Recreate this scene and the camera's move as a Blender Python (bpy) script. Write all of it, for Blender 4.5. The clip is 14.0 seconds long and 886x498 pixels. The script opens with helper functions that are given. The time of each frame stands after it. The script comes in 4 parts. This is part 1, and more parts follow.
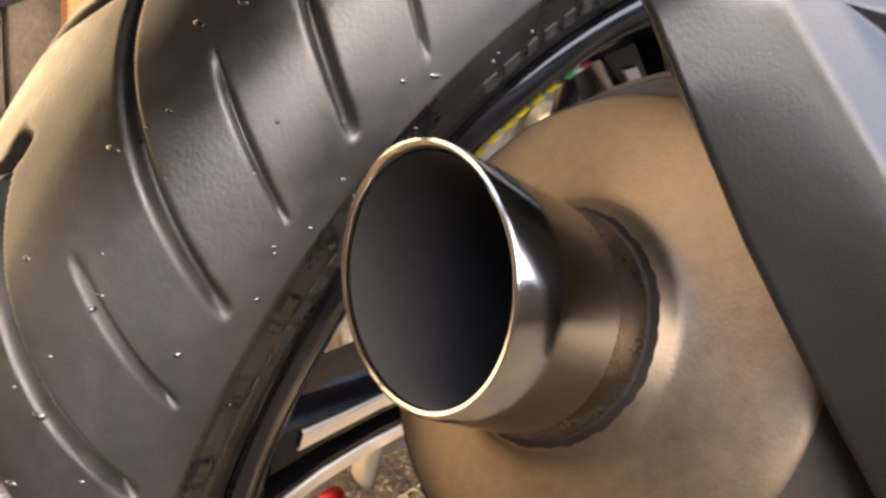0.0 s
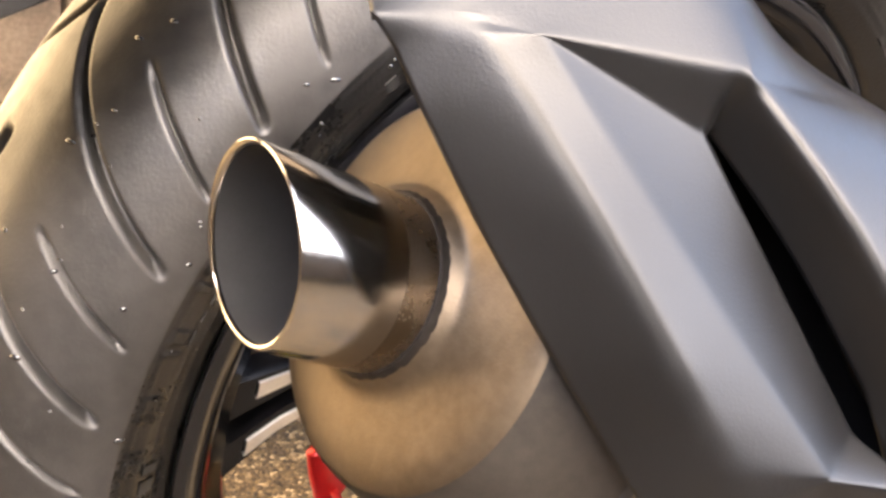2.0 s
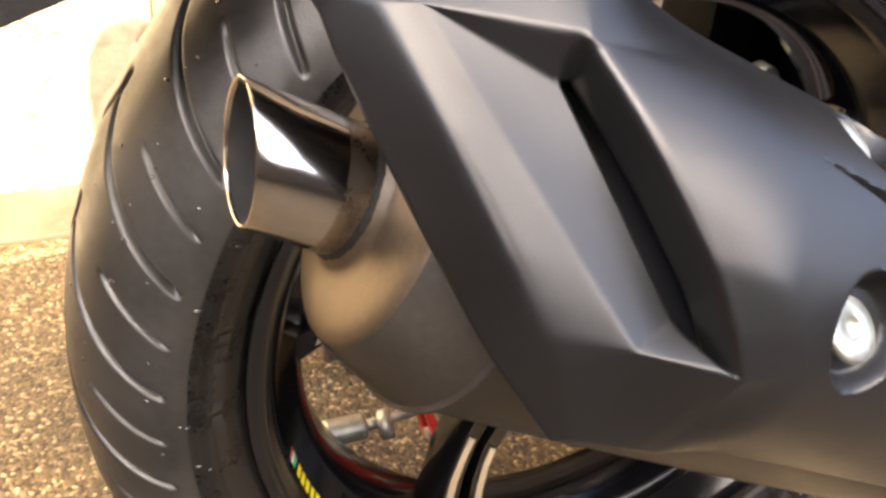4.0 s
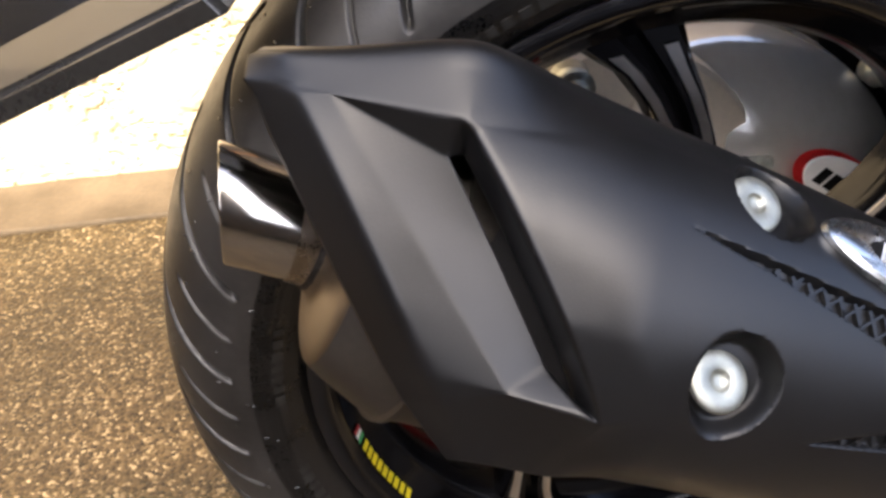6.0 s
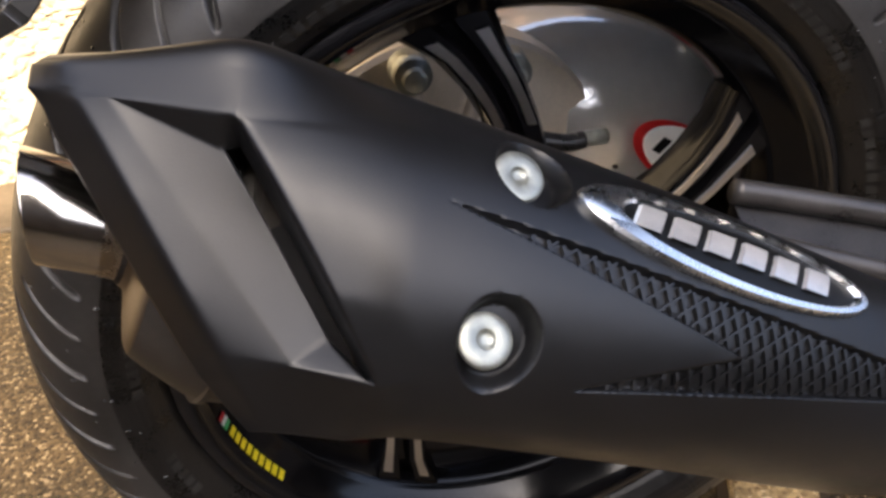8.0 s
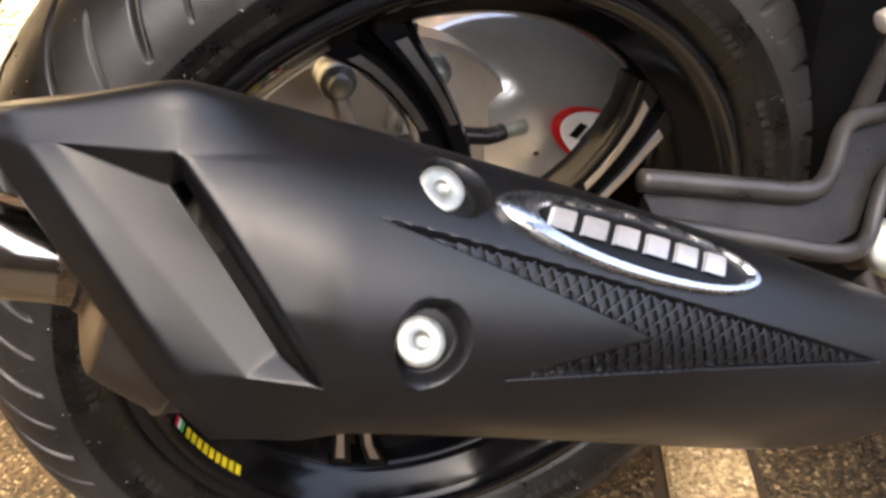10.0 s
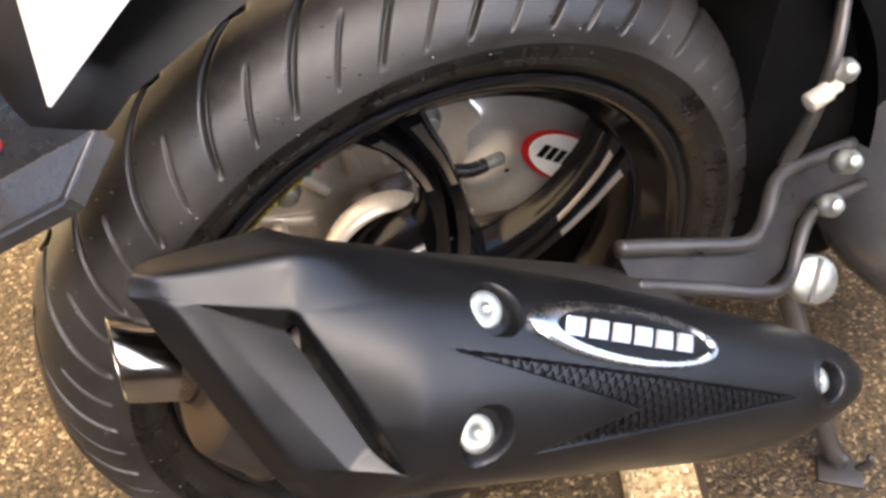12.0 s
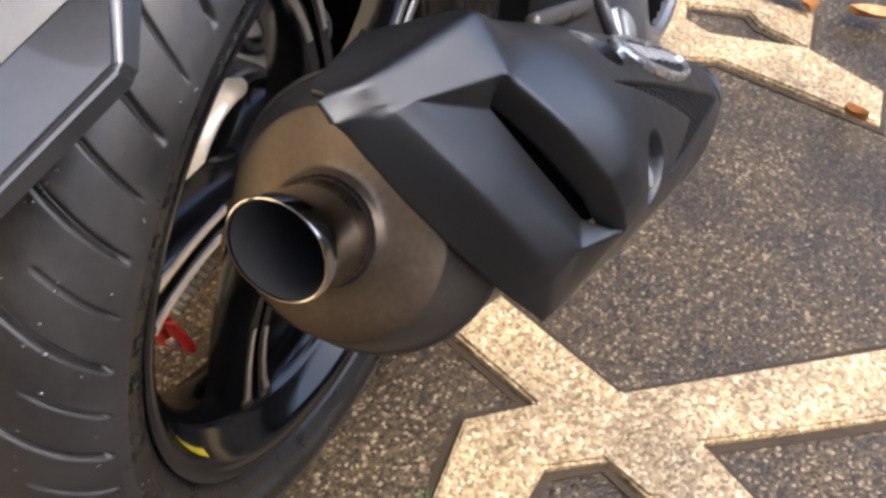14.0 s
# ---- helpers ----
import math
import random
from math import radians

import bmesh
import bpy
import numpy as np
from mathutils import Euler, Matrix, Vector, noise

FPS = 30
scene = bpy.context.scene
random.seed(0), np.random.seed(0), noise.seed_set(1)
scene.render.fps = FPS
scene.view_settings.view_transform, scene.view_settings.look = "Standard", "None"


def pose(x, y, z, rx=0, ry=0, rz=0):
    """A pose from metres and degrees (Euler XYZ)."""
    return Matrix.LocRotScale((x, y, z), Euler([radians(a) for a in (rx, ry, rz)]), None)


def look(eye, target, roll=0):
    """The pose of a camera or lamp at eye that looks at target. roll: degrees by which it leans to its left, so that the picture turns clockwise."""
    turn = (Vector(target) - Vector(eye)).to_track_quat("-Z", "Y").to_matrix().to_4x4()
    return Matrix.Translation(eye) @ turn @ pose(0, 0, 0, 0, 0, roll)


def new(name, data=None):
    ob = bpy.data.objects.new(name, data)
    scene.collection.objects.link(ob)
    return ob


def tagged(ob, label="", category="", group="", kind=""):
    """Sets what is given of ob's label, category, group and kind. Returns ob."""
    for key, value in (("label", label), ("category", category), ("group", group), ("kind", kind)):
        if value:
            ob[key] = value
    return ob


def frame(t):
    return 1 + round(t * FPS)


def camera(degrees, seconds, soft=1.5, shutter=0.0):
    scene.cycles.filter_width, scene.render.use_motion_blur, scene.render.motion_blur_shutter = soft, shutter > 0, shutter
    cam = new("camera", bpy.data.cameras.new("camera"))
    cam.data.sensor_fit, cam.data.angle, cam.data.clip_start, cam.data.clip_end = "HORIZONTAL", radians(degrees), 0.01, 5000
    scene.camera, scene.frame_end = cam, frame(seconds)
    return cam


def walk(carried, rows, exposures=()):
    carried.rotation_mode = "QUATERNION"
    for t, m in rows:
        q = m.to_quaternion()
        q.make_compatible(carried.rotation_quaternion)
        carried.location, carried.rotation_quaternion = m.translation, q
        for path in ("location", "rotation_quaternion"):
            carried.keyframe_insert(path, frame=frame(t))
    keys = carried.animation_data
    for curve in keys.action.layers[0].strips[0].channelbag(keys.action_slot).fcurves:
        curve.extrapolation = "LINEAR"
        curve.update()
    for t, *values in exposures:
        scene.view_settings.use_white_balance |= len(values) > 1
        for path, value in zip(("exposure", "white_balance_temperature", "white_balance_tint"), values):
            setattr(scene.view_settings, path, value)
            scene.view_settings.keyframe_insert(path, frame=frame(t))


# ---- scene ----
cam = camera(49.9, 14.0, soft=3.0)
# seconds, place, turn (degrees)
PATH = [
    (0, -0.2826, -0.1724, 0.4802, 63.42, -9.15, -38.47),
    (0.5, -0.2826, -0.1736, 0.4824, 61.90, -9.91, -37.80),
    (1, -0.2805, -0.1789, 0.4852, 62.11, -9.25, -38.04),
    (1.5, -0.2831, -0.1881, 0.4894, 61.49, -9.16, -37.34),
    (2, -0.2714, -0.2280, 0.5042, 61.70, -7.53, -34.46),
    (2.5, -0.2738, -0.2556, 0.5133, 59.60, -6.27, -32.18),
    (3, -0.2688, -0.2762, 0.5145, 59.60, -5.59, -29.12),
    (5.5, -0.1861, -0.3476, 0.5703, 55.85, -0.07, -11.54),
    (6, -0.1673, -0.3532, 0.5773, 55.01, 2.07, -9.28),
    (6.5, -0.1554, -0.3567, 0.5700, 55.78, 4.26, -7.07),
    (7, -0.1448, -0.3642, 0.5778, 55.29, 3.01, -11.34),
    (7.5, -0.1363, -0.3693, 0.5814, 54.82, 2.83, -13.53),
    (8, -0.1258, -0.3812, 0.5858, 54.02, 2.85, -14.64),
    (10.5, -0.1289, -0.3979, 0.6149, 52.02, 3.41, -20.50),
    (11, -0.1358, -0.3851, 0.6064, 51.74, 2.76, -19.92),
    (11.5, -0.1314, -0.3839, 0.6920, 44.52, 2.03, -19.78),
    (12, -0.1766, -0.3813, 0.7508, 44.28, 0.74, -25.09),
    (12.5, -0.2092, -0.3456, 0.7404, 39.11, 0.57, -36.54),
    (13, -0.3106, -0.2884, 0.7309, 38.47, -3.88, -47.21),
    (13.5, -0.3656, -0.2454, 0.7098, 41.04, -3.29, -58.64),
    (14, -0.3903, -0.2022, 0.6351, 45.96, -5.95, -65.67),
]
# seconds, stops, kelvin, tint
EXPOSURE = [(0, 3.85, 6600, 10), (0.5, 4.4, 6400, 10), (1.5, 4.35, 6850, 10), (3, 4.05, 6850, 10), (5.5, 2.9, 6300, 10), (6.5, 2.45, 6150, 10), (8, 2.35, 6250, 10), (10.5, 3.05, 6600, 10), (12.5, 3.2, 6200, 10), (13, 3.3, 6000, 10), (14, 3.05, 5850, 10)]
walk(cam, [(r[0], pose(*r[1:])) for r in PATH], EXPOSURE)

# ---- world, sun ----
SUN_AZ, SUN_EL = 262.0, 50.0  # degrees, azimuth from +x, counter-clockwise
world = bpy.data.worlds.new("sky")
scene.world = world
world.use_nodes = True
wn = world.node_tree.nodes
sky = wn.new("ShaderNodeTexSky")
sky.sky_type = "NISHITA"
sky.sun_disc = False
sky.sun_elevation = radians(SUN_EL)
sky.sun_rotation = radians(90 - SUN_AZ)
sky.air_density = 0.7
sky.dust_density = 4.5
sky.ozone_density = 0.2
wn["Background"].inputs["Strength"].default_value = 0.12
world.node_tree.links.new(sky.outputs[0], wn["Background"].inputs["Color"])
sun = new("sun", bpy.data.lights.new("sun", "SUN"))
sun.data.energy = 4.0
sun.data.angle = radians(0.6)
sun.data.color = (1.0, 0.88, 0.72)
s_dir = Vector((math.cos(radians(SUN_EL)) * math.cos(radians(SUN_AZ)), math.cos(radians(SUN_EL)) * math.sin(radians(SUN_AZ)), math.sin(radians(SUN_EL))))
sun.matrix_world = look(s_dir * 5, (0, 0, 0))


# ---- materials ----
def material(name, base, rough=0.5, metal=0.0, bump=0.0, bump_scale=400.0, var=0.0, var_scale=20.0, tint=None,
             rough_var=0.0, coat=0.0, spec=0.5, dist=0.001):
    """A surface with two scales of colour variation and fine relief, in object space metres."""
    m = bpy.data.materials.new(name)
    m.use_nodes = True
    nt = m.node_tree
    n, l = nt.nodes, nt.links
    b = n["Principled BSDF"]
    b.inputs["Base Color"].default_value = (*base, 1)
    b.inputs["Roughness"].default_value = rough
    b.inputs["Metallic"].default_value = metal
    b.inputs["Coat Weight"].default_value = coat
    b.inputs["Specular IOR Level"].default_value = spec
    tc = n.new("ShaderNodeTexCoord")
    if var > 0:
        big = n.new("ShaderNodeTexNoise")
        big.inputs["Scale"].default_value = var_scale
        big.inputs["Detail"].default_value = 6
        fine = n.new("ShaderNodeTexNoise")
        fine.inputs["Scale"].default_value = var_scale * 14
        fine.inputs["Detail"].default_value = 3
        l.new(tc.outputs["Object"], big.inputs["Vector"])
        l.new(tc.outputs["Object"], fine.inputs["Vector"])
        mix = n.new("ShaderNodeMath")
        mix.operation = "MULTIPLY_ADD"
        l.new(fine.outputs["Fac"], mix.inputs[0])
        mix.inputs[1].default_value = 0.5
        l.new(big.outputs["Fac"], mix.inputs[2])
        ramp = n.new("ShaderNodeValToRGB")
        t = tint or tuple(c * 1.4 for c in base)
        ramp.color_ramp.elements[0].position = 0.55
        ramp.color_ramp.elements[1].position = 0.95
        ramp.color_ramp.elements[0].color = (*[c * (1 - var) + k * 0 for c, k in zip(base, t)], 1)
        ramp.color_ramp.elements[1].color = (*[c * (1 - var) + k * var for c, k in zip(base, t)], 1)
        l.new(mix.outputs[0], ramp.inputs[0])
        l.new(ramp.outputs[0], b.inputs["Base Color"])
        if rough_var > 0:
            rr = n.new("ShaderNodeMapRange")
            rr.inputs["From Min"].default_value = 0.5
            rr.inputs["From Max"].default_value = 1.0
            rr.inputs["To Min"].default_value = max(0.02, rough - rough_var)
            rr.inputs["To Max"].default_value = min(1, rough + rough_var)
            l.new(mix.outputs[0], rr.inputs["Value"])
            l.new(rr.outputs[0], b.inputs["Roughness"])
    if bump > 0:
        bn = n.new("ShaderNodeTexNoise")
        bn.inputs["Scale"].default_value = bump_scale
        bn.inputs["Detail"].default_value = 4
        l.new(tc.outputs["Object"], bn.inputs["Vector"])
        bu = n.new("ShaderNodeBump")
        bu.inputs["Strength"].default_value = bump
        bu.inputs["Distance"].default_value = dist
        l.new(bn.outputs["Fac"], bu.inputs["Height"])
        l.new(bu.outputs[0], b.inputs["Normal"])
    return m


def pebbles(name, dark, light, stone, scale, rough, wet, wall_gain=1.0):
    """Exposed aggregate: small stones of mixed tone set in cement, wet in patches."""
    m = bpy.data.materials.new(name)
    m.use_nodes = True
    nt = m.node_tree
    n, l = nt.nodes, nt.links
    b = n["Principled BSDF"]
    b.inputs["Specular IOR Level"].default_value = 0.35
    tc = n.new("ShaderNodeTexCoord")
    vo = n.new("ShaderNodeTexVoronoi")
    vo.inputs["Scale"].default_value = scale
    vo.inputs["Randomness"].default_value = 1.0
    l.new(tc.outputs["Object"], vo.inputs["Vector"])
    sep = n.new("ShaderNodeSeparateColor")
    l.new(vo.outputs["Color"], sep.inputs[0])
    ramp = n.new("ShaderNodeValToRGB")
    e = ramp.color_ramp.elements
    e[0].position, e[0].color = 0.0, (*dark, 1)
    e[1].position, e[1].color = 1.0, (*stone, 1)
    mid = e.new(0.6)
    mid.color = (*light, 1)
    hi = e.new(0.84)
    hi.color = (*[c * 1.25 for c in light], 1)
    l.new(sep.outputs[0], ramp.inputs[0])
    no = n.new("ShaderNodeTexNoise")
    no.inputs["Scale"].default_value = 7.0
    no.inputs["Detail"].default_value = 8
    l.new(tc.outputs["Object"], no.inputs["Vector"])
    st = n.new("ShaderNodeMapRange")
    st.inputs["From Min"].default_value = 0.35
    st.inputs["From Max"].default_value = 0.65
    st.inputs["To Min"].default_value = 0.5
    st.inputs["To Max"].default_value = 1.2
    l.new(no.outputs["Fac"], st.inputs["Value"])
    mul = n.new("ShaderNodeVectorMath")
    mul.operation = "SCALE"
    # the paving gets paler towards the wall, along an uneven edge
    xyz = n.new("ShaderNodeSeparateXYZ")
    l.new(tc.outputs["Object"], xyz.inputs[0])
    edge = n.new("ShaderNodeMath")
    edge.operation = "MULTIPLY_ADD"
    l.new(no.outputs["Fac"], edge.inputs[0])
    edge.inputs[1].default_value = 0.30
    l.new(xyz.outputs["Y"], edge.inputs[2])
    gain = n.new("ShaderNodeMapRange")
    gain.inputs["From Min"].default_value = 0.20
    gain.inputs["From Max"].default_value = 0.42
    gain.inputs["To Min"].default_value = 1.0
    gain.inputs["To Max"].default_value = wall_gain
    l.new(edge.outputs[0], gain.inputs["Value"])
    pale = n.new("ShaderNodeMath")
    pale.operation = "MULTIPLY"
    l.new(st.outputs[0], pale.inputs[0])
    l.new(gain.outputs[0], pale.inputs[1])
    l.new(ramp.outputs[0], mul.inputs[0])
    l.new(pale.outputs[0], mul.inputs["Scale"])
    l.new(mul.outputs[0], b.inputs["Base Color"])
    rr = n.new("ShaderNodeMapRange")
    rr.inputs["From Min"].default_value = 0.4
    rr.inputs["From Max"].default_value = 0.65
    rr.inputs["To Min"].default_value = wet
    rr.inputs["To Max"].default_value = rough
    l.new(no.outputs["Fac"], rr.inputs["Value"])
    l.new(rr.outputs[0], b.inputs["Roughness"])
    bu = n.new("ShaderNodeBump")
    bu.inputs["Strength"].default_value = 0.9
    bu.inputs["Distance"].default_value = 0.0014
    inv = n.new("ShaderNodeMath")
    inv.operation = "MULTIPLY_ADD"
    inv.inputs[1].default_value = -1.0
    l.new(vo.outputs["Distance"], inv.inputs[0])
    l.new(sep.outputs[1], inv.inputs[2])
    l.new(inv.outputs[0], bu.inputs["Height"])
    l.new(bu.outputs[0], b.inputs["Normal"])
    return m


M_PLASTIC = material("matt_black_plastic", (0.0060, 0.0060, 0.0064), 0.36, 0, spec=0.50, bump=0.12, bump_scale=1800, var=0.25, var_scale=30, rough_var=0.06, dist=0.0004)
M_GREY_PLASTIC = material("grey_plastic", (0.024, 0.0235, 0.023), 0.24, 0, coat=0.4, bump=0.08, bump_scale=1500, var=0.2, var_scale=25, dist=0.0004)
M_COWL = material("silver_grey_plastic", (0.11, 0.11, 0.115), 0.24, 0.25, bump=0.1, bump_scale=1500, var=0.2, var_scale=25, dist=0.0003)
M_RUBBER = material("tyre_rubber", (0.021, 0.0205, 0.020), 0.46, 0, spec=0.55, bump=0.3, bump_scale=900, var=0.45, var_scale=16, tint=(0.055, 0.050, 0.045), rough_var=0.16, dist=0.0004)
M_LIP = material("gloss_black_lip", (0.006, 0.006, 0.007), 0.14, 0, spec=0.5, var=0.3, var_scale=60, rough_var=0.05)
M_RIM = material("gloss_black_paint", (0.003, 0.003, 0.0035), 0.13, 0, spec=0.3, var=0.3, var_scale=60, rough_var=0.06)
M_SILVER = material("machined_aluminium", (0.75, 0.74, 0.72), 0.28, 1.0, bump=0.1, bump_scale=2500, var=0.15, var_scale=60, dist=0.0002)
M_CHROME = material("polished_steel", (0.56, 0.53, 0.49), 0.14, 1.0, var=0.12, var_scale=50, rough_var=0.03)
M_CAN = material("bead_blasted_steel", (0.075, 0.069, 0.063), 0.45, 0.7, bump=0.2, bump_scale=1500, var=0.35, var_scale=24, tint=(0.105, 0.090, 0.072), rough_var=0.08, dist=0.0003)
M_BURNT = material("heat_tinted_steel", (0.42, 0.35, 0.26), 0.28, 1.0, var=0.3, var_scale=90, tint=(0.3, 0.3, 0.36), rough_var=0.1)
# weld, its colour darkened for the shadow ring round the pipe root
M_WELD = material("weld_and_root_shadow", (0.012, 0.010, 0.009), 0.6, 0.3, spec=0.2, var=0.3, var_scale=150, tint=(0.05, 0.042, 0.034), rough_var=0.1)
# soot of the pipe bore, also the added dark sheet behind the vent
M_SOOT_DARK = material("soot_and_vent_dark", (0.011, 0.011, 0.012), 0.85, 0, var=0.3, var_scale=80)
M_ZINC = material("zinc_plated_steel", (0.40, 0.41, 0.36), 0.42, 0.8, var=0.25, var_scale=200, rough_var=0.1)
M_ALLOY = material("cast_alloy", (0.90, 0.89, 0.86), 0.2, 0.65, var=0.08, var_scale=9, rough_var=0.06, bump=0.35, bump_scale=55, dist=0.002)
M_CAST = material("rough_cast_alloy", (0.74, 0.67, 0.56), 0.38, 0.35, bump=0.25, bump_scale=220, var=0.2, var_scale=30, tint=(0.62, 0.52, 0.38), rough_var=0.1, dist=0.0008)
M_MARK = material("scuffed_rubber", (0.030, 0.029, 0.027), 0.55, 0, spec=0.3, var=0.4, var_scale=120)
M_GRASS = material("grass", (0.06, 0.12, 0.02), 0.5, 0, var=0.3, var_scale=80)
M_WATER = material("water", (0.02, 0.02, 0.02), 0.04, 0, spec=0.9)
M_ARM = material("satin_grey_paint", (0.075, 0.068, 0.062), 0.34, 0.5, var=0.3, var_scale=50, rough_var=0.08)
M_DARK = material("dark_engine_paint", (0.004, 0.004, 0.004), 0.7, 0, spec=0.06, var=0.3, var_scale=50, bump=0.2, bump_scale=300)
M_RED = material("red_anodised", (0.55, 0.02, 0.02), 0.3, 0.3, var=0.2, var_scale=80)
M_YELLOW = material("yellow_sticker", (0.75, 0.62, 0.02), 0.4)
M_WHITE = material("white_sticker", (0.75, 0.75, 0.73), 0.4, var=0.1, var_scale=60)
M_GREEN = material("green_sticker", (0.05, 0.35, 0.1), 0.4)
M_BLACKINK = material("black_ink", (0.004, 0.004, 0.004), 0.4, spec=0.25)
M_WALL = material("cream_plaster", (0.56, 0.445, 0.285), 0.9, 0, bump=0.8, bump_scale=60, var=0.3, var_scale=9, tint=(0.60, 0.485, 0.33), dist=0.006)
M_BOARD = material("brown_board", (0.13, 0.092, 0.06), 0.8, 0, bump=0.7, bump_scale=70, var=0.5, var_scale=12, tint=(0.19, 0.145, 0.105), dist=0.003)
M_POST = material("pale_wood", (0.42, 0.28, 0.15), 0.7, 0, bump=0.5, bump_scale=80, var=0.3, var_scale=16, dist=0.002)
M_PLANK = material("orange_wood", (0.42, 0.19, 0.06), 0.6, 0, bump=0.4, bump_scale=60, var=0.3, var_scale=14, dist=0.002)
M_SIDEWALL = material("black_sidewall", (0.006, 0.006, 0.006), 0.33, 0, spec=0.35, bump=0.3, bump_scale=700, var=0.4, var_scale=45, tint=(0.022, 0.020, 0.018), rough_var=0.12, dist=0.0005)
M_CAP = material("warm_blasted_steel", (0.150, 0.116, 0.080), 0.44, 0.85, bump=0.2, bump_scale=1500, var=0.3, var_scale=26, tint=(0.21, 0.165, 0.115), rough_var=0.08, dist=0.0003)
M_BADGE = material("chrome_plating", (0.85, 0.86, 0.86), 0.27, 1.0, var=0.1, var_scale=120, rough_var=0.06)
M_LETTER = material("satin_chrome", (0.75, 0.75, 0.74), 0.24, 0.7, var=0.15, var_scale=150)
M_FOOTING = material("damp_cement", (0.105, 0.072, 0.038), 0.75, 0, bump=0.5, bump_scale=120, var=0.4, var_scale=14, tint=(0.155, 0.112, 0.066), rough_var=0.15, dist=0.002)
M_JOINT = material("dark_mortar", (0.045, 0.028, 0.013), 0.9, 0, var=0.3, var_scale=40)
M_LEAF = material("dry_leaf", (0.5, 0.2, 0.04), 0.55, 0, var=0.4, var_scale=60, tint=(0.6, 0.35, 0.1))
# plain brown for the unseen objects that block light
M_BLOCKER = material("blocker_render", (0.10, 0.075, 0.05), 0.85, 0, bump=0.4, bump_scale=40, var=0.3, var_scale=3, dist=0.004)
M_FIELD = pebbles("dark_aggregate", (0.018, 0.0118, 0.0052), (0.070, 0.0465, 0.0205), (0.27, 0.20, 0.108), 330, 0.6, 0.34, wall_gain=2.2)
M_STRIP = pebbles("pale_aggregate", (0.19, 0.126, 0.056), (0.45, 0.325, 0.165), (0.72, 0.58, 0.37), 300, 0.6, 0.26)


# ---- building helpers ----
def mesh_object(name, bm, mat, smooth=True, angle=35):
    me = bpy.data.meshes.new(name)
    if smooth:
        lim = radians(angle)
        for e in bm.edges:
            e.smooth = not (len(e.link_faces) == 2 and e.calc_face_angle(0) > lim)
        for f in bm.faces:
            f.smooth = True
    bm.to_mesh(me)
    bm.free()
    me.materials.append(mat)
    return new(name, me)


def part(name, bm, mat, parent, label="", smooth=True, angle=35):
    ob = mesh_object(name, bm, mat, smooth, angle)
    if parent is not None:
        ob.parent = parent
    if label:
        tagged(ob, label)
    return ob


def thing(name, label, category, place=(0, 0, 0), group="", kind=""):
    ob = new(name)
    ob.empty_display_size = 0.02
    ob.location = place
    return tagged(ob, label, category, group, kind)


def box(bm, lo, hi, m=None, bevel=0.0, seg=2):
    g = bmesh.ops.create_cube(bm, size=1.0)
    vs = g["verts"]
    lo, hi = Vector(lo), Vector(hi)
    for v in vs:
        v.co = Vector([lo[i] + (v.co[i] + 0.5) * (hi[i] - lo[i]) for i in range(3)])
    if bevel > 0:
        es = list({e for v in vs for e in v.link_edges})
        r = bmesh.ops.bevel(bm, geom=es, offset=bevel, segments=seg, affect="EDGES", profile=0.5)
        vs = list({v for f in r["faces"] for v in f.verts} | {v for v in vs if v.is_valid})
    if m is not None:
        bmesh.ops.transform(bm, matrix=m, verts=vs)
    return vs


def frame_along(a, b, up=(0, 0, 1)):
    """A matrix whose z runs from a to b."""
    a, b = Vector(a), Vector(b)
    z = (b - a).normalized()
    x = Vector(up).cross(z)
    if x.length < 1e-4:
        x = Vector((1, 0, 0)).cross(z)
    x.normalize()
    y = z.cross(x)
    m = Matrix((x, y, z)).transposed().to_4x4()
    m.translation = a
    return m


def lathe(bm, profile, m, seg=64, closed=False):
    """Turns (radius, height) pairs round the z axis of m."""
    rings = []
    for r, h in profile:
        rings.append([bm.verts.new(m @ Vector((r * math.cos(2 * math.pi * i / seg), r * math.sin(2 * math.pi * i / seg), h))) for i in range(seg)])
    pairs = list(zip(rings, rings[1:])) + ([(rings[-1], rings[0])] if closed else [])
    for a, b in pairs:
        for i in range(seg):
            j = (i + 1) % seg
            bm.faces.new((a[i], a[j], b[j], b[i]))
    return rings


def disc(bm, profile, a, b, seg=32):
    """A solid of revolution along a to b, closed at both ends; heights are in metres from a."""
    m = frame_along(a, b)
    rings = lathe(bm, profile, m, seg)
    bm.faces.new(list(reversed(rings[0])))
    bm.faces.new(rings[-1])


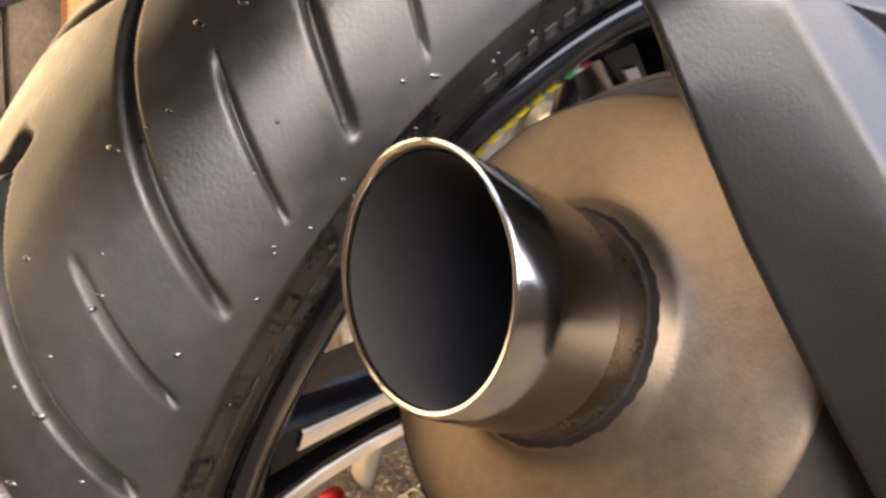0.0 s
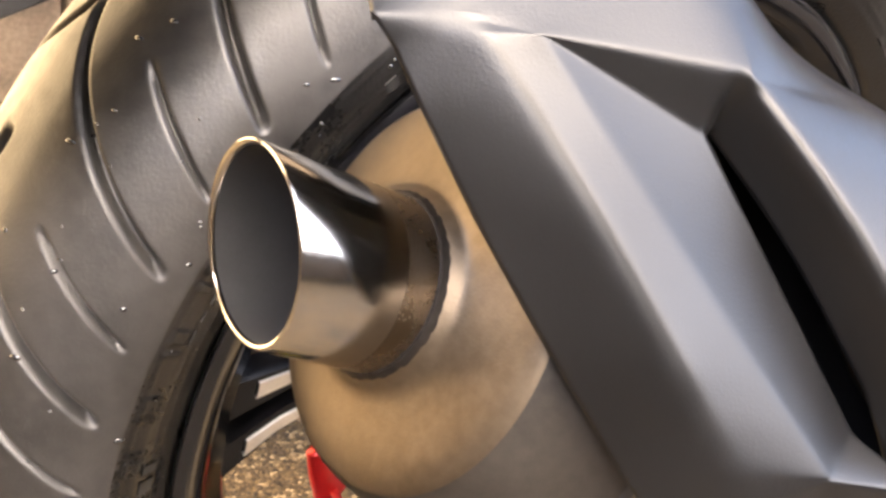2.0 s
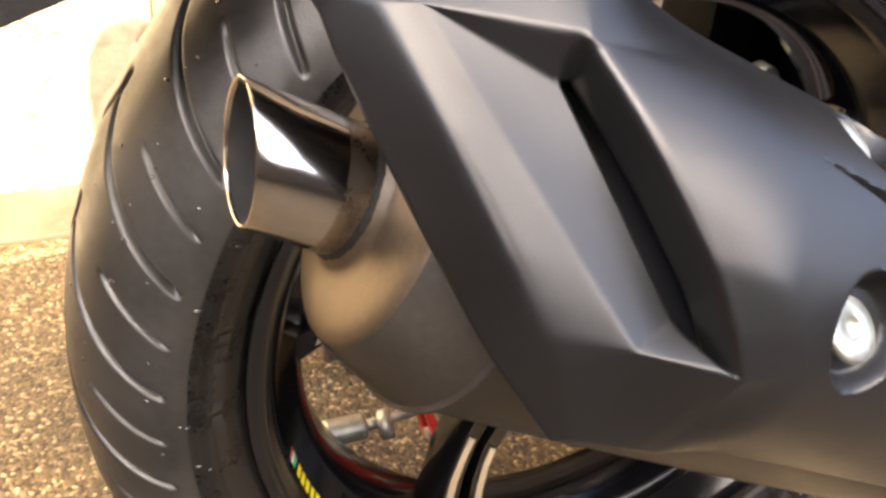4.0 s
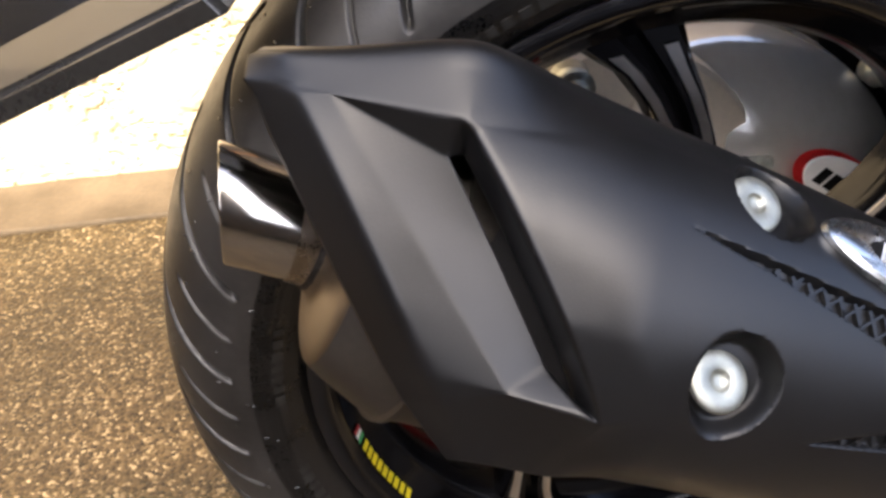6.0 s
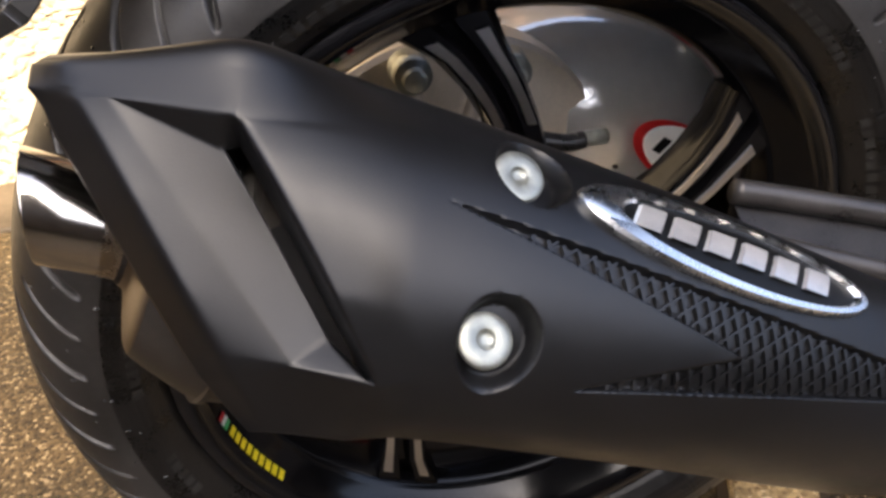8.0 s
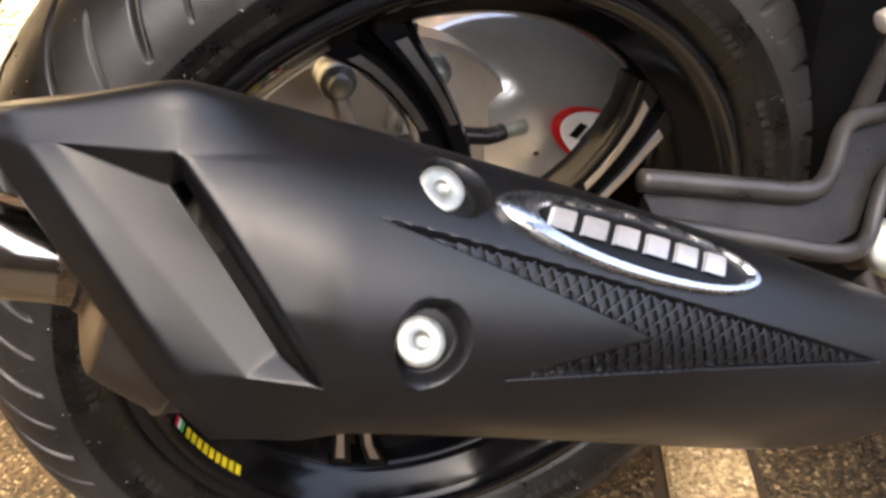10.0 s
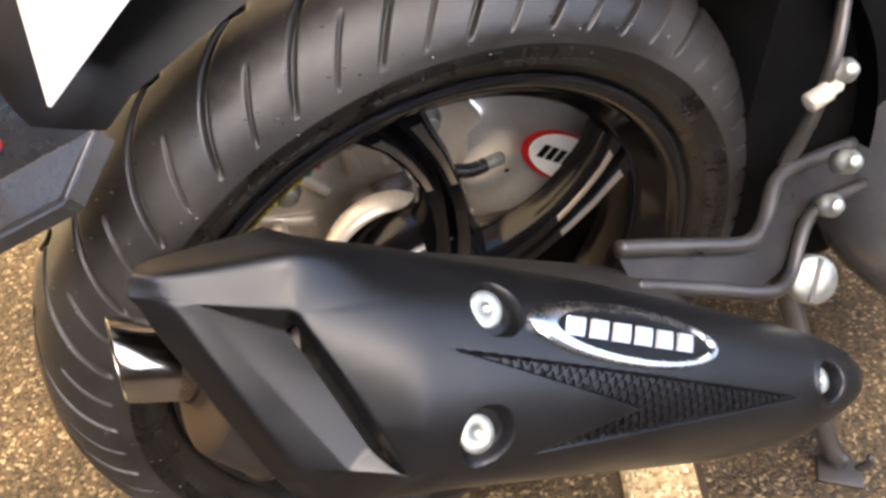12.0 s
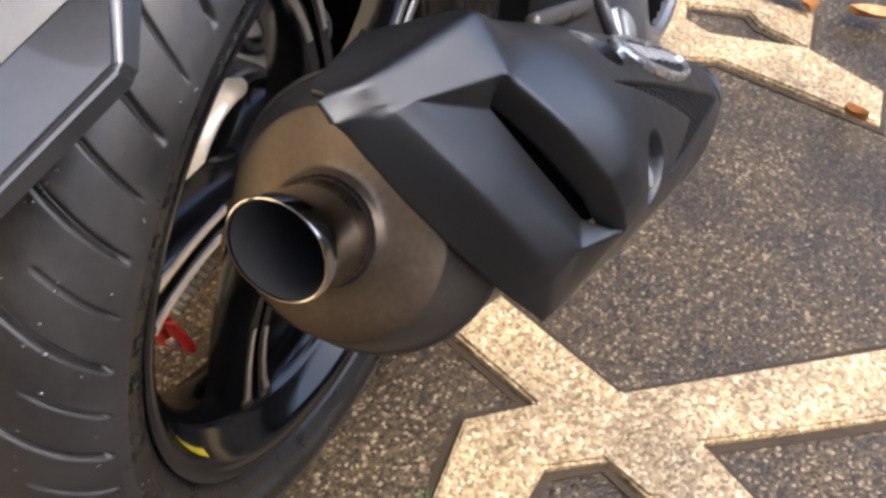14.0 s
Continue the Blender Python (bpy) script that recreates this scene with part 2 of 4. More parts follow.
def tube(bm, pts, r, seg=12, flat=1.0, up=(0, 0, 1), steps=6):
    """A swept round or flattened rod through the points, eased at the bends; r may be a list."""
    pts = [Vector(p) for p in pts]
    rad = list(r) if isinstance(r, (list, tuple)) else [r] * len(pts)
    path, rs = [], []
    n = len(pts)
    for i in range(n - 1):
        p0, p1, p2, p3 = pts[max(i - 1, 0)], pts[i], pts[i + 1], pts[min(i + 2, n - 1)]
        for k in range(steps):
            t = k / steps
            path.append(0.5 * ((2 * p1) + (p2 - p0) * t + (2 * p0 - 5 * p1 + 4 * p2 - p3) * t * t + (3 * p1 - p0 - 3 * p2 + p3) * t ** 3))
            rs.append(rad[i] * (1 - t) + rad[i + 1] * t)
    path.append(pts[-1])
    rs.append(rad[-1])
    rings = []
    for i, p in enumerate(path):
        d = path[min(i + 1, len(path) - 1)] - path[max(i - 1, 0)]
        m = frame_along(p, p + d, up)
        rings.append([bm.verts.new(m @ Vector((rs[i] * flat * math.cos(2 * math.pi * k / seg), rs[i] * math.sin(2 * math.pi * k / seg), 0))) for k in range(seg)])
    for a, b in zip(rings, rings[1:]):
        for k in range(seg):
            j = (k + 1) % seg
            bm.faces.new((a[k], a[j], b[j], b[k]))
    bm.faces.new(list(reversed(rings[0])))
    bm.faces.new(rings[-1])


def grid_mesh(bm, pts, wrap_u=False, wrap_v=False):
    """Quads over an array of points [u][v][3]."""
    nu, nv = pts.shape[:2]
    vs = [[bm.verts.new(pts[i, j]) for j in range(nv)] for i in range(nu)]
    for i in range(nu if wrap_u else nu - 1):
        for j in range(nv if wrap_v else nv - 1):
            a, b = (i + 1) % nu, (j + 1) % nv
            bm.faces.new((vs[i][j], vs[a][j], vs[a][b], vs[i][b]))
    return vs


def prism(bm, poly, z0, z1):
    """An upright block over a plan polygon."""
    lo = [bm.verts.new((x, y, z0)) for x, y in poly]
    hi = [bm.verts.new((x, y, z1)) for x, y in poly]
    bm.faces.new(list(reversed(lo)))
    bm.faces.new(hi)
    for i in range(len(poly)):
        j = (i + 1) % len(poly)
        bm.faces.new((lo[i], lo[j], hi[j], hi[i]))
    bmesh.ops.recalc_face_normals(bm, faces=bm.faces)


# ---- setting ----
bm = bmesh.new()
prism(bm, [(-60, -60), (60, -60), (60, 60), (-60, 60)], -0.3, -0.009)
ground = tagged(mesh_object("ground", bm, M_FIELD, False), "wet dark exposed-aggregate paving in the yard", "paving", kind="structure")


# raised pale bands round hexagonal openings
BANDS = [
    [(0.110, -0.134), (0.157, -0.196), (0.212, -0.062), (0.255, 0.045), (0.19, 0.06), (0.143, -0.053)],
    [(0.157, -0.196), (0.140, -0.272), (0.246, -0.413), (0.36, -0.56), (0.44, -0.54), (0.33, -0.404)],
    [(0.110, -0.134), (0.067, -0.088), (-0.019, -0.096), (-0.046, -0.215), (0.003, -0.225), (0.021, -0.160), (0.054, -0.163), (0.086, -0.206)],
    [(0.110, -0.134), (0.086, -0.206), (0.068, -0.244), (0.094, -0.345), (0.140, -0.272), (0.157, -0.196)],
    [(0.68, -0.06), (0.76, -0.04), (0.80, -0.134), (0.84, -0.258), (0.79, -0.36), (0.71, -0.363), (0.742, -0.152)],
    [(0.76, -0.04), (0.82, -0.02), (0.93, -0.10), (0.94, -0.25), (0.84, -0.258), (0.863, -0.187), (0.89, -0.165), (0.86, -0.084), (0.82, -0.092), (0.80, -0.134)],
]


def shared(a, b):
    ends = {(round(a.x, 3), round(a.y, 3)), (round(b.x, 3), round(b.y, 3))}
    return sum(ends <= {(round(x, 3), round(y, 3)) for x, y in poly} for poly in BANDS) > 1


def paving_strip(poly):
    """A raised band; an edge that it shares with the next band stays unbevelled."""
    bm = bmesh.new()
    prism(bm, poly, -0.02, 0.0)
    es = [e for e in bm.edges if all(v.co.z > -0.001 for v in e.verts) and not shared(*(v.co for v in e.verts))]
    bmesh.ops.bevel(bm, geom=es, offset=0.003, segments=2, affect="EDGES")
    return bm


def grown(poly, d):
    """The polygon pushed outwards by d on every side."""
    area = sum(a[0] * b[1] - b[0] * a[1] for a, b in zip(poly, poly[1:] + poly[:1]))
    out = []
    for i, p in enumerate(poly):
        a, b = Vector(poly[i - 1]), Vector(poly[(i + 1) % len(poly)])
        p = Vector(p)
        e, g = (p - a).normalized(), (b - p).normalized()
        n1, n2 = Vector((e.y, -e.x)), Vector((g.y, -g.x))
        n = (n1 + n2) / max(0.6, 1 + n1.dot(n2)) * (1 if area > 0 else -1)
        out.append((p.x + n.x * d, p.y + n.y * d))
    return out


for k, poly in enumerate(BANDS):
    band = part("paving_band", paving_strip(poly), M_STRIP, ground, smooth=False)
    bm = bmesh.new()
    prism(bm, grown(poly, 0.0085), -0.02, -0.0078 + 0.0002 * k)
    part("joint", bm, M_JOINT, band, "dark earth-filled joint", smooth=False)

# plaster wall, its skin uneven with pits and cracks
bm = bmesh.new()
box(bm, (-6, 0.719, -0.05), (-0.147, 0.95, 1.95))
wall_north = tagged(mesh_object("wall_north", bm, M_WALL, False), "sunlit cream plaster wall with cracks", "wall", kind="structure")
bm = bmesh.new()
xs, zs = np.linspace(-1.4, -0.145, 420), np.linspace(-0.03, 0.9, 300)
pts = np.zeros((len(xs), len(zs), 3))
for i, x in enumerate(xs):
    for j, z in enumerate(zs):
        h = noise.fractal(Vector((x * 9, 0.3, z * 9)), 0.9, 2.1, 3) * 0.0035
        c = abs(noise.noise(Vector((x * 44, 4.0, z * 60 + 2.0 * noise.noise(Vector((x * 11, 1, z * 11)))))))
        h -= 0.0050 * max(0, 1 - c / 0.10) * max(0, min(1, 3.0 * noise.noise(Vector((x * 13, 9.0, z * 13))) + 0.9))
        pts[i, j] = (x, 0.712 - h, z)
grid_mesh(bm, pts)
bmesh.ops.recalc_face_normals(bm, faces=bm.faces)
part("plaster_skin", bm, M_WALL, wall_north)

bm = bmesh.new()
box(bm, (-6, 0.607, -0.05), (-0.147, 0.718, -0.003), bevel=0.003)
tagged(mesh_object("wall_footing", bm, M_FOOTING, False), "smooth damp cement strip at the foot of the wall", "footing", kind="structure")

PLANK_X = 0.076
# block wall beyond, laid in courses with open joints
bm = bmesh.new()
box(bm, (-0.118, 0.93, -0.05), (6, 1.1, 1.9))
wall_blocks = tagged(mesh_object("wall_blocks", bm, M_JOINT, False), "brown weathered concrete block wall in shade", "wall", kind="structure")
rng = random.Random(2)
for row in range(6):
    for k in range(-1, 6):
        x0 = 0.024 + 0.40 * k + (0.2 if row % 2 == 0 else 0)
        lo, hi, z0 = max(x0 + 0.003, -0.116), x0 + 0.397, 0.058 + 0.198 * (row - 1)
        if hi - lo < 0.02:
            continue
        bm = bmesh.new()
        box(bm, (lo, 0, 0.003), (hi, 0.05, 0.195), bevel=0.005)
        ob = part("block", bm, M_BOARD, wall_blocks, smooth=False)
        ob.location = (0, 0.905 + rng.uniform(-0.002, 0.003), z0)
bm = bmesh.new()
box(bm, (-0.143, 0.715, -0.02), (-0.117, 0.93, 2.0), bevel=0.005)
tagged(mesh_object("door_post", bm, M_POST, False), "pale wooden door post beside the plaster wall", "post", kind="structure")
bm = bmesh.new()
for k in range(4):
    box(bm, (-0.06 + 0.21 * k, 0.335 + 0.003 * (k % 2), -0.02), (0.147 + 0.21 * k, 0.43, 0.075), bevel=0.006)
tagged(mesh_object("kerb", bm, M_BOARD, False), "low kerb of weathered brown concrete blocks", "kerb", kind="structure")

bm = bmesh.new()
box(bm, (PLANK_X, 0.862, -0.009), (PLANK_X + 0.045, 0.884, 1.3), pose(0, 0, 0, -0.8, 0, 0), bevel=0.004)
tagged(mesh_object("wooden_plank", bm, M_PLANK, False), "orange-brown wooden plank leaning against the block wall", "plank")

# plain unseen walls added to close the yard and shape sky light and reflections
WALLS = (
    ("blocker_sw", (-7.2, -2.6, -0.05), (-0.9, -2.3, 1.2)), ("blocker_se", (-0.9, -2.6, -0.05), (4.6, -2.3, 1.05)),
    ("blocker_west", (-1.6, -2.3, -0.05), (-1.42, 0.60, 1.3)), ("blocker_east", (4.6, -2.6, -0.05), (4.8, 0.9, 1.6)))
for nm, lo, hi in WALLS:
    bm = bmesh.new()
    box(bm, lo, hi, bevel=0.01)
    tagged(mesh_object(nm, bm, M_BLOCKER, False), "unseen plain brown wall added to shape light and reflections", "wall", kind="structure")
# tall unseen block, added so that the scooter stands in shadow
bm = bmesh.new()
prism(bm, [(-5.5, -17), (2.4, -17), (2.4, -12), (-5.5, -12)], -0.05, 15.15)
prism(bm, [(-1.93, -16.9), (2.3, -16.9), (2.3, -12.004), (-1.93, -12.004)], 15.14, 16.7)
tagged(mesh_object("sun_blocker", bm, M_BLOCKER, False), "tall plain unseen block added to keep the sun off the scooter", "house", kind="structure")

# ---- scooter: rear wheel ----
WHEEL = Vector((0, 0.042, 0.2568))
AXLE = Matrix.Translation(WHEEL) @ Matrix.Rotation(radians(90), 4, "X")  # local z points to the right side
scooter = thing("motor_scooter", "black motor scooter with alloy rear wheel on its stand", "scooter")


def sp(name, bm, mat, parent=None, label="", smooth=True, angle=35):
    return part(name, bm, mat, parent or scooter, label, smooth, angle)


def tyre():
    # cross-section from the right bead over the crown to the left bead: (across, radius)
    half = [(0.040, 0.188), (0.0455, 0.1925), (0.0505, 0.199), (0.0540, 0.2065), (0.0553, 0.2135), (0.0560, 0.2150), (0.0556, 0.2195), (0.0535, 0.2265), (0.0480, 0.2355), (0.040, 0.2435), (0.030, 0.2500), (0.018, 0.2548), (0.0, 0.2568)]
    sec = np.array([(a, r) for a, r in half] + [(-a, r) for a, r in reversed(half[:-1])])
    seglen = np.r_[0, np.cumsum(np.hypot(*np.diff(sec, axis=0).T))]
    ns, na = 220, 2500
    s = np.linspace(0, seglen[-1], ns)
    ac, ra = np.interp(s, seglen, sec[:, 0]), np.interp(s, seglen, sec[:, 1])
    ker = np.exp(-0.5 * (np.arange(-12, 13) / 4.5) ** 2)
    ker /= ker.sum()
    crown = np.clip((np.minimum(s, s[-1] - s) - 0.030) / 0.006, 0, 1)
    ac = ac + (np.convolve(np.pad(ac, 12, mode="edge"), ker, "valid") - ac) * crown
    ra = ra + (np.convolve(np.pad(ra, 12, mode="edge"), ker, "valid") - ra) * crown
    ds = np.gradient(s)
    nx, nr = np.abs(np.gradient(ra) / ds), np.abs(np.gradient(ac) / ds)
    phi = np.linspace(0, 2 * np.pi, na, endpoint=False)
    S, PH = np.meshgrid(s - seglen[-1] / 2, phi, indexing="xy")
    depth = np.zeros_like(S)
    count = 29
    gap = 2 * np.pi / count * 0.25
    for side in (1, -1):
        u = S * side
        # in each pitch: a long swept groove and a shorter one on the same curve
        lo, hi, sweep = 0.0, 0.069, 0.060
        for off, start, w, dp in ((0.0, -0.004, 0.0014, 0.0046), (0.5, 0.032, 0.0008, 0.0028)):
            k = np.clip((u - lo) / (hi - lo), 0, 1)
            line = off * gap + sweep * k ** 0.6
            d = (PH * 0.25 - line + gap / 2) % gap - gap / 2
            d = d * np.cos(np.arctan(sweep * 0.6 * np.clip(k, 0.03, 1) ** -0.4 / (hi - lo)))
            prof = smooth_step((w * 1.8 - np.abs(d)) / (w * 1.5))
            ends = np.clip((u - start) / 0.005, 0, 1) * np.clip((hi - u) / 0.004, 0, 1)
            depth = np.maximum(depth, prof * ends * dp)
    rel = np.zeros_like(S)
    for at, w, h in ((0.0895, 0.0010, 0.0006), (0.0800, 0.0008, 0.0004)):
        rel += h * np.clip(1 - np.abs(np.abs(S) - at) / w, 0, 1)
    # embossed marks round the side wall
    mark = (np.abs(np.abs(S) - 0.0825) < 0.0028) & (np.sin(PH * 61) > 0.1) & (np.sin(PH * 5 + 0.6) > 0.35) & (np.sin(PH * 173) > -0.5)
    rel += 0.0009 * mark
    off = rel - depth
    A = ac[None, :] + np.sign(ac)[None, :] * nx[None, :] * off
    Rr = ra[None, :] + nr[None, :] * off
    pts = np.stack([Rr * np.cos(PH), -A, Rr * np.sin(PH)], 2) + np.array(WHEEL)
    return pts


def smooth_step(x):
    x = np.clip(x, 0, 1)
    return x * x * (3 - 2 * x)


def sheet(name, pts, wrap, keep=None, sharp=True):
    """A smooth mesh over an array of points [u][v][3], closed in u where wrap is set."""
    nu, nv = pts.shape[:2]
    idx = np.arange(nu * nv).reshape(nu, nv)
    a = idx if wrap else idx[:-1]
    b = np.roll(idx, -1, 0) if wrap else idx[1:]
    quads = np.stack([a[:, :-1], a[:, 1:], b[:, 1:], b[:, :-1]], 2).reshape(-1, 4)
    if keep is not None:
        quads = quads[keep]
    me = bpy.data.meshes.new(name)
    me.from_pydata(pts.reshape(-1, 3).tolist(), [], quads.tolist())
    me.polygons.foreach_set("use_smooth", np.ones(len(quads), bool))
    if sharp:
        me.set_sharp_from_angle(angle=radians(40))
    return me


tp = tyre()
me = sheet("tyre", tp, True, sharp=False)
me.materials.append(M_RUBBER)
me.materials.append(M_SIDEWALL)
mid = 0.5 * (tp[:, :-1] + tp[:, 1:])
mr = np.hypot(mid[..., 0] - WHEEL.x, mid[..., 2] - WHEEL.z)
me.polygons.foreach_set("material_index", (mr < 0.2145).astype(np.int32).ravel())
tyre_ob = tagged(new("tyre", me), "dusty rubber tyre with swept tread grooves")
tyre_ob.parent = scooter

# raised marks round the side wall, in plain bars
rng = random.Random(11)
at = 10.0
while at < 370:
    run = rng.choice((5, 7, 9))
    for k in range(run):
        wd = rng.uniform(0.9, 1.7)
        a0, a1 = radians(at), radians(at + wd)
        at += wd + 0.75
        bm = bmesh.new()
        rows = []
        for a in (a0, 0.5 * (a0 + a1), a1):
            rows.append([[WHEEL.x + r * math.cos(a), WHEEL.y - y, WHEEL.z + r * math.sin(a)] for r, y in ((0.1995, 0.0498), (0.1998, 0.0514), (0.2045, 0.0536), (0.2048, 0.0524))])
        grid_mesh(bm, np.array(rows))
        bmesh.ops.recalc_face_normals(bm, faces=bm.faces)
        part("raised_bar", bm, M_MARK, tyre_ob, smooth=False)
    at += rng.uniform(5, 14)
# water drops on the outer side of the tyre
rng = random.Random(7)
bm = bmesh.new()
tn = np.cross(np.roll(tp, -1, 0) - tp, np.gradient(tp, axis=1))
tn = tn / np.linalg.norm(tn, axis=2, keepdims=True)
out = tp - np.array([WHEEL.x, WHEEL.y, WHEEL.z])
for _ in range(330):
    i, j = rng.randrange(tp.shape[0]), rng.randrange(16, 102)
    p, nrm = Vector(tp[i, j]), Vector(tn[i, j])
    if nrm.dot(Vector(out[i, j])) < 0:
        nrm = -nrm
    m = frame_along(p, p + nrm)
    r = rng.uniform(0.0004, 0.0009)
    k = rng.uniform(1.0, 2.6)
    ring = [bm.verts.new(m @ Vector((r * math.cos(a) * k, r * math.sin(a), -0.0001))) for a in np.linspace(0, 2 * math.pi, 7)[:-1]]
    top = [bm.verts.new(m @ Vector((0.55 * r * math.cos(a) * k, 0.55 * r * math.sin(a), 0.55 * r))) for a in np.linspace(0, 2 * math.pi, 7)[:-1]]
    for a in range(6):
        b = (a + 1) % 6
        bm.faces.new((ring[a], ring[b], top[b], top[a]))
    bm.faces.new(top)
tagged(part("water_spatter", bm, M_WATER, tyre_ob, angle=80), "clear water drops", kind="stuff")

bm = bmesh.new()
prof = [(0.1800, 0.040), (0.1868, 0.0405), (0.1885, 0.042), (0.1880, 0.0438), (0.1845, 0.0446), (0.1800, 0.0430), (0.1745, 0.0385), (0.171, 0.031), (0.163, 0.026), (0.158, 0.018), (0.156, 0.0),
        (0.158, -0.018), (0.163, -0.026), (0.171, -0.031), (0.1745, -0.0385), (0.183, -0.0440), (0.188, -0.042), (0.180, -0.040), (0.176, -0.02), (0.170, -0.012), (0.170, 0.012), (0.176, 0.02)]
lathe(bm, prof, AXLE, 160, closed=True)
bmesh.ops.recalc_face_normals(bm, faces=bm.faces)
rim = sp("rim", bm, M_RIM, None, "gloss black cast alloy rim")
bm = bmesh.new()
lathe(bm, [(0.1872, 0.0409), (0.1888, 0.0420), (0.1884, 0.0441), (0.1866, 0.0449), (0.1845, 0.0449), (0.1822, 0.0441)], AXLE, 160)
bmesh.ops.recalc_face_normals(bm, faces=bm.faces)
sp("rim_edge", bm, M_LIP, rim, "glossy black rim edge")

SPIN = 20.0
OUT = Vector((0, -1, 0))
SECS = [(0.028, 0.019, 0.026, -0.004), (0.045, 0.0160, 0.025, -0.002), (0.06, 0.0150, 0.024, 0.0), (0.08, 0.0150, 0.023, 0.001), (0.10, 0.0150, 0.022, 0.002), (0.12, 0.0163, 0.022, 0.002), (0.14, 0.0185, 0.022, 0.002), (0.162, 0.027, 0.022, 0.002)]
def spoke_axes(k, r):
    a = radians(SPIN + 72 * k + 220 * (r - 0.12))
    return Vector((math.cos(a), 0, math.sin(a))), Vector((-math.sin(a), 0, math.cos(a)))


for k in range(5):
    bm = bmesh.new()
    pts = []
    for r, w, y1, y0 in SECS:
        rad, tan = spoke_axes(k, r)
        c = WHEEL + rad * r
        ring = [(-w * 0.9, y0 - 0.006), (-w, y1 - 0.008), (-w * 0.80, y1), (-w * 0.22, y1), (-w * 0.1, y1 - 0.010), (w * 0.1, y1 - 0.010), (w * 0.22, y1), (w * 0.80, y1), (w, y1 - 0.008), (w * 0.9, y0 - 0.006)]
        pts.append([[*(c + tan * t + OUT * y)] for t, y in ring])
    vs = grid_mesh(bm, np.array(pts), wrap_v=True)
    bm.faces.new(vs[0])
    bm.faces.new(list(reversed(vs[-1])))
    bmesh.ops.recalc_face_normals(bm, faces=bm.faces)
    sp("spoke", bm, M_RIM, rim, angle=30)
    for side in (1, -1):
        bm = bmesh.new()
        rows = []
        for r, w in ((0.098, 0.0150), (0.110, 0.0156), (0.125, 0.0170), (0.14, 0.0185), (0.152, 0.0225)):
            rad, tan = spoke_axes(k, r)
            c = WHEEL + rad * r
            rows.append([[*(c + tan * (side * w * f) + OUT * (0.022 + h))] for f, h in ((0.40, -0.001), (0.42, 0.0012), (0.70, 0.0012), (0.72, -0.001))])
        grid_mesh(bm, np.array(rows))
        bmesh.ops.recalc_face_normals(bm, faces=bm.faces)
        sp("machined_face", bm, M_SILVER, rim, "bright machined spoke face", angle=30)


def rim_arc(name, a0, a1, r0, r1, mat, label=""):
    bm = bmesh.new()
    rows = []
    for a in np.linspace(radians(a0), radians(a1), 4):
        rows.append([[WHEEL.x + r * math.cos(a), WHEEL.y - y, WHEEL.z + r * math.sin(a)] for r, y in ((r0, 0.0330 + (r0 - 0.1710) * 2.1), ((r0 + r1) / 2, 0.0332 + ((r0 + r1) / 2 - 0.1710) * 2.1), (r1, 0.0334 + (r1 - 0.1710) * 2.1))])
    grid_mesh(bm, np.array(rows))
    bmesh.ops.recalc_face_normals(bm, faces=bm.faces)
    return sp(name, bm, mat, rim, label)


# lettered rim stickers, as short bars, with flag-coloured ends
for mid in (128, 206):
    for k in range(9):
        rim_arc("sticker_dash", mid - 8.6 + 1.95 * k, mid - 7.2 + 1.95 * k, 0.1712, 0.1738, M_YELLOW)
    for k, mt in enumerate((M_GREEN, M_WHITE, M_RED)):
        rim_arc("sticker_end", mid - 10.6 - 1.1 * k, mid - 9.6 - 1.1 * k, 0.1712, 0.1738, mt)

bm = bmesh.new()
disc(bm, [(0.050, -0.035), (0.052, -0.01), (0.046, 0.012), (0.042, 0.020), (0.030, 0.024), (0.024, 0.034), (0.012, 0.036)], WHEEL, WHEEL + OUT, 48)
hub = sp("hub", bm, M_RIM, None, "black wheel hub")
bm = bmesh.new()
disc(bm, [(0.013, 0.034), (0.013, 0.046), (0.010, 0.0485)], WHEEL, WHEEL + OUT, 6)
sp("axle_nut", bm, M_ZINC, hub, "plated axle nut")
bm = bmesh.new()
lathe(bm, [(0.0445, -0.028), (0.052, -0.030), (0.054, -0.034), (0.054, -0.05)], AXLE, 64)
sp("hub_ring", bm, M_ARM, hub, "dark hub ring")

# ---- left side of the drive: gear case, brake ----
CASE = Vector((0.103, 0.166, 0.258))
bm = bmesh.new()
prof = [(0.10, -0.02), (0.100, 0.012), (0.096, 0.020), (0.085, 0.026), (0.070, 0.036), (0.050, 0.047), (0.028, 0.052), (0.002, 0.053)]
mm = Matrix.Translation(CASE) @ Matrix.Rotation(radians(28), 4, "Y") @ Matrix.Diagonal((1.15, 1, 0.85, 1)) @ Matrix.Rotation(radians(90), 4, "X")
lathe(bm, prof, mm, 64)
bmesh.ops.recalc_face_normals(bm, faces=bm.faces)
case = sp("gear_case", bm, M_ALLOY, None, "polished cast alloy gear case")
for dx, dz in ((-0.085, 0.055), (-0.05, 0.078), (-0.095, 0.01), (0.075, 0.06), (-0.03, -0.075)):
    p = CASE + Vector((dx, -0.012, dz))
    bm = bmesh.new()
    disc(bm, [(0.0085, 0.0), (0.0085, 0.012), (0.0075, 0.0135), (0.005, 0.014), (0.005, 0.019), (0.0042, 0.0197)], p, p + OUT, 20)
    sp("case_bolt", bm, M_ZINC, case, "plated case bolt")
bm = bmesh.new()
m = Matrix.Translation((-0.012, 0.135, 0.262)) @ Matrix.Rotation(radians(-20), 4, "Y") @ Matrix.Diagonal((1.05, 1, 0.95, 1)) @ Matrix.Rotation(radians(90), 4, "X")
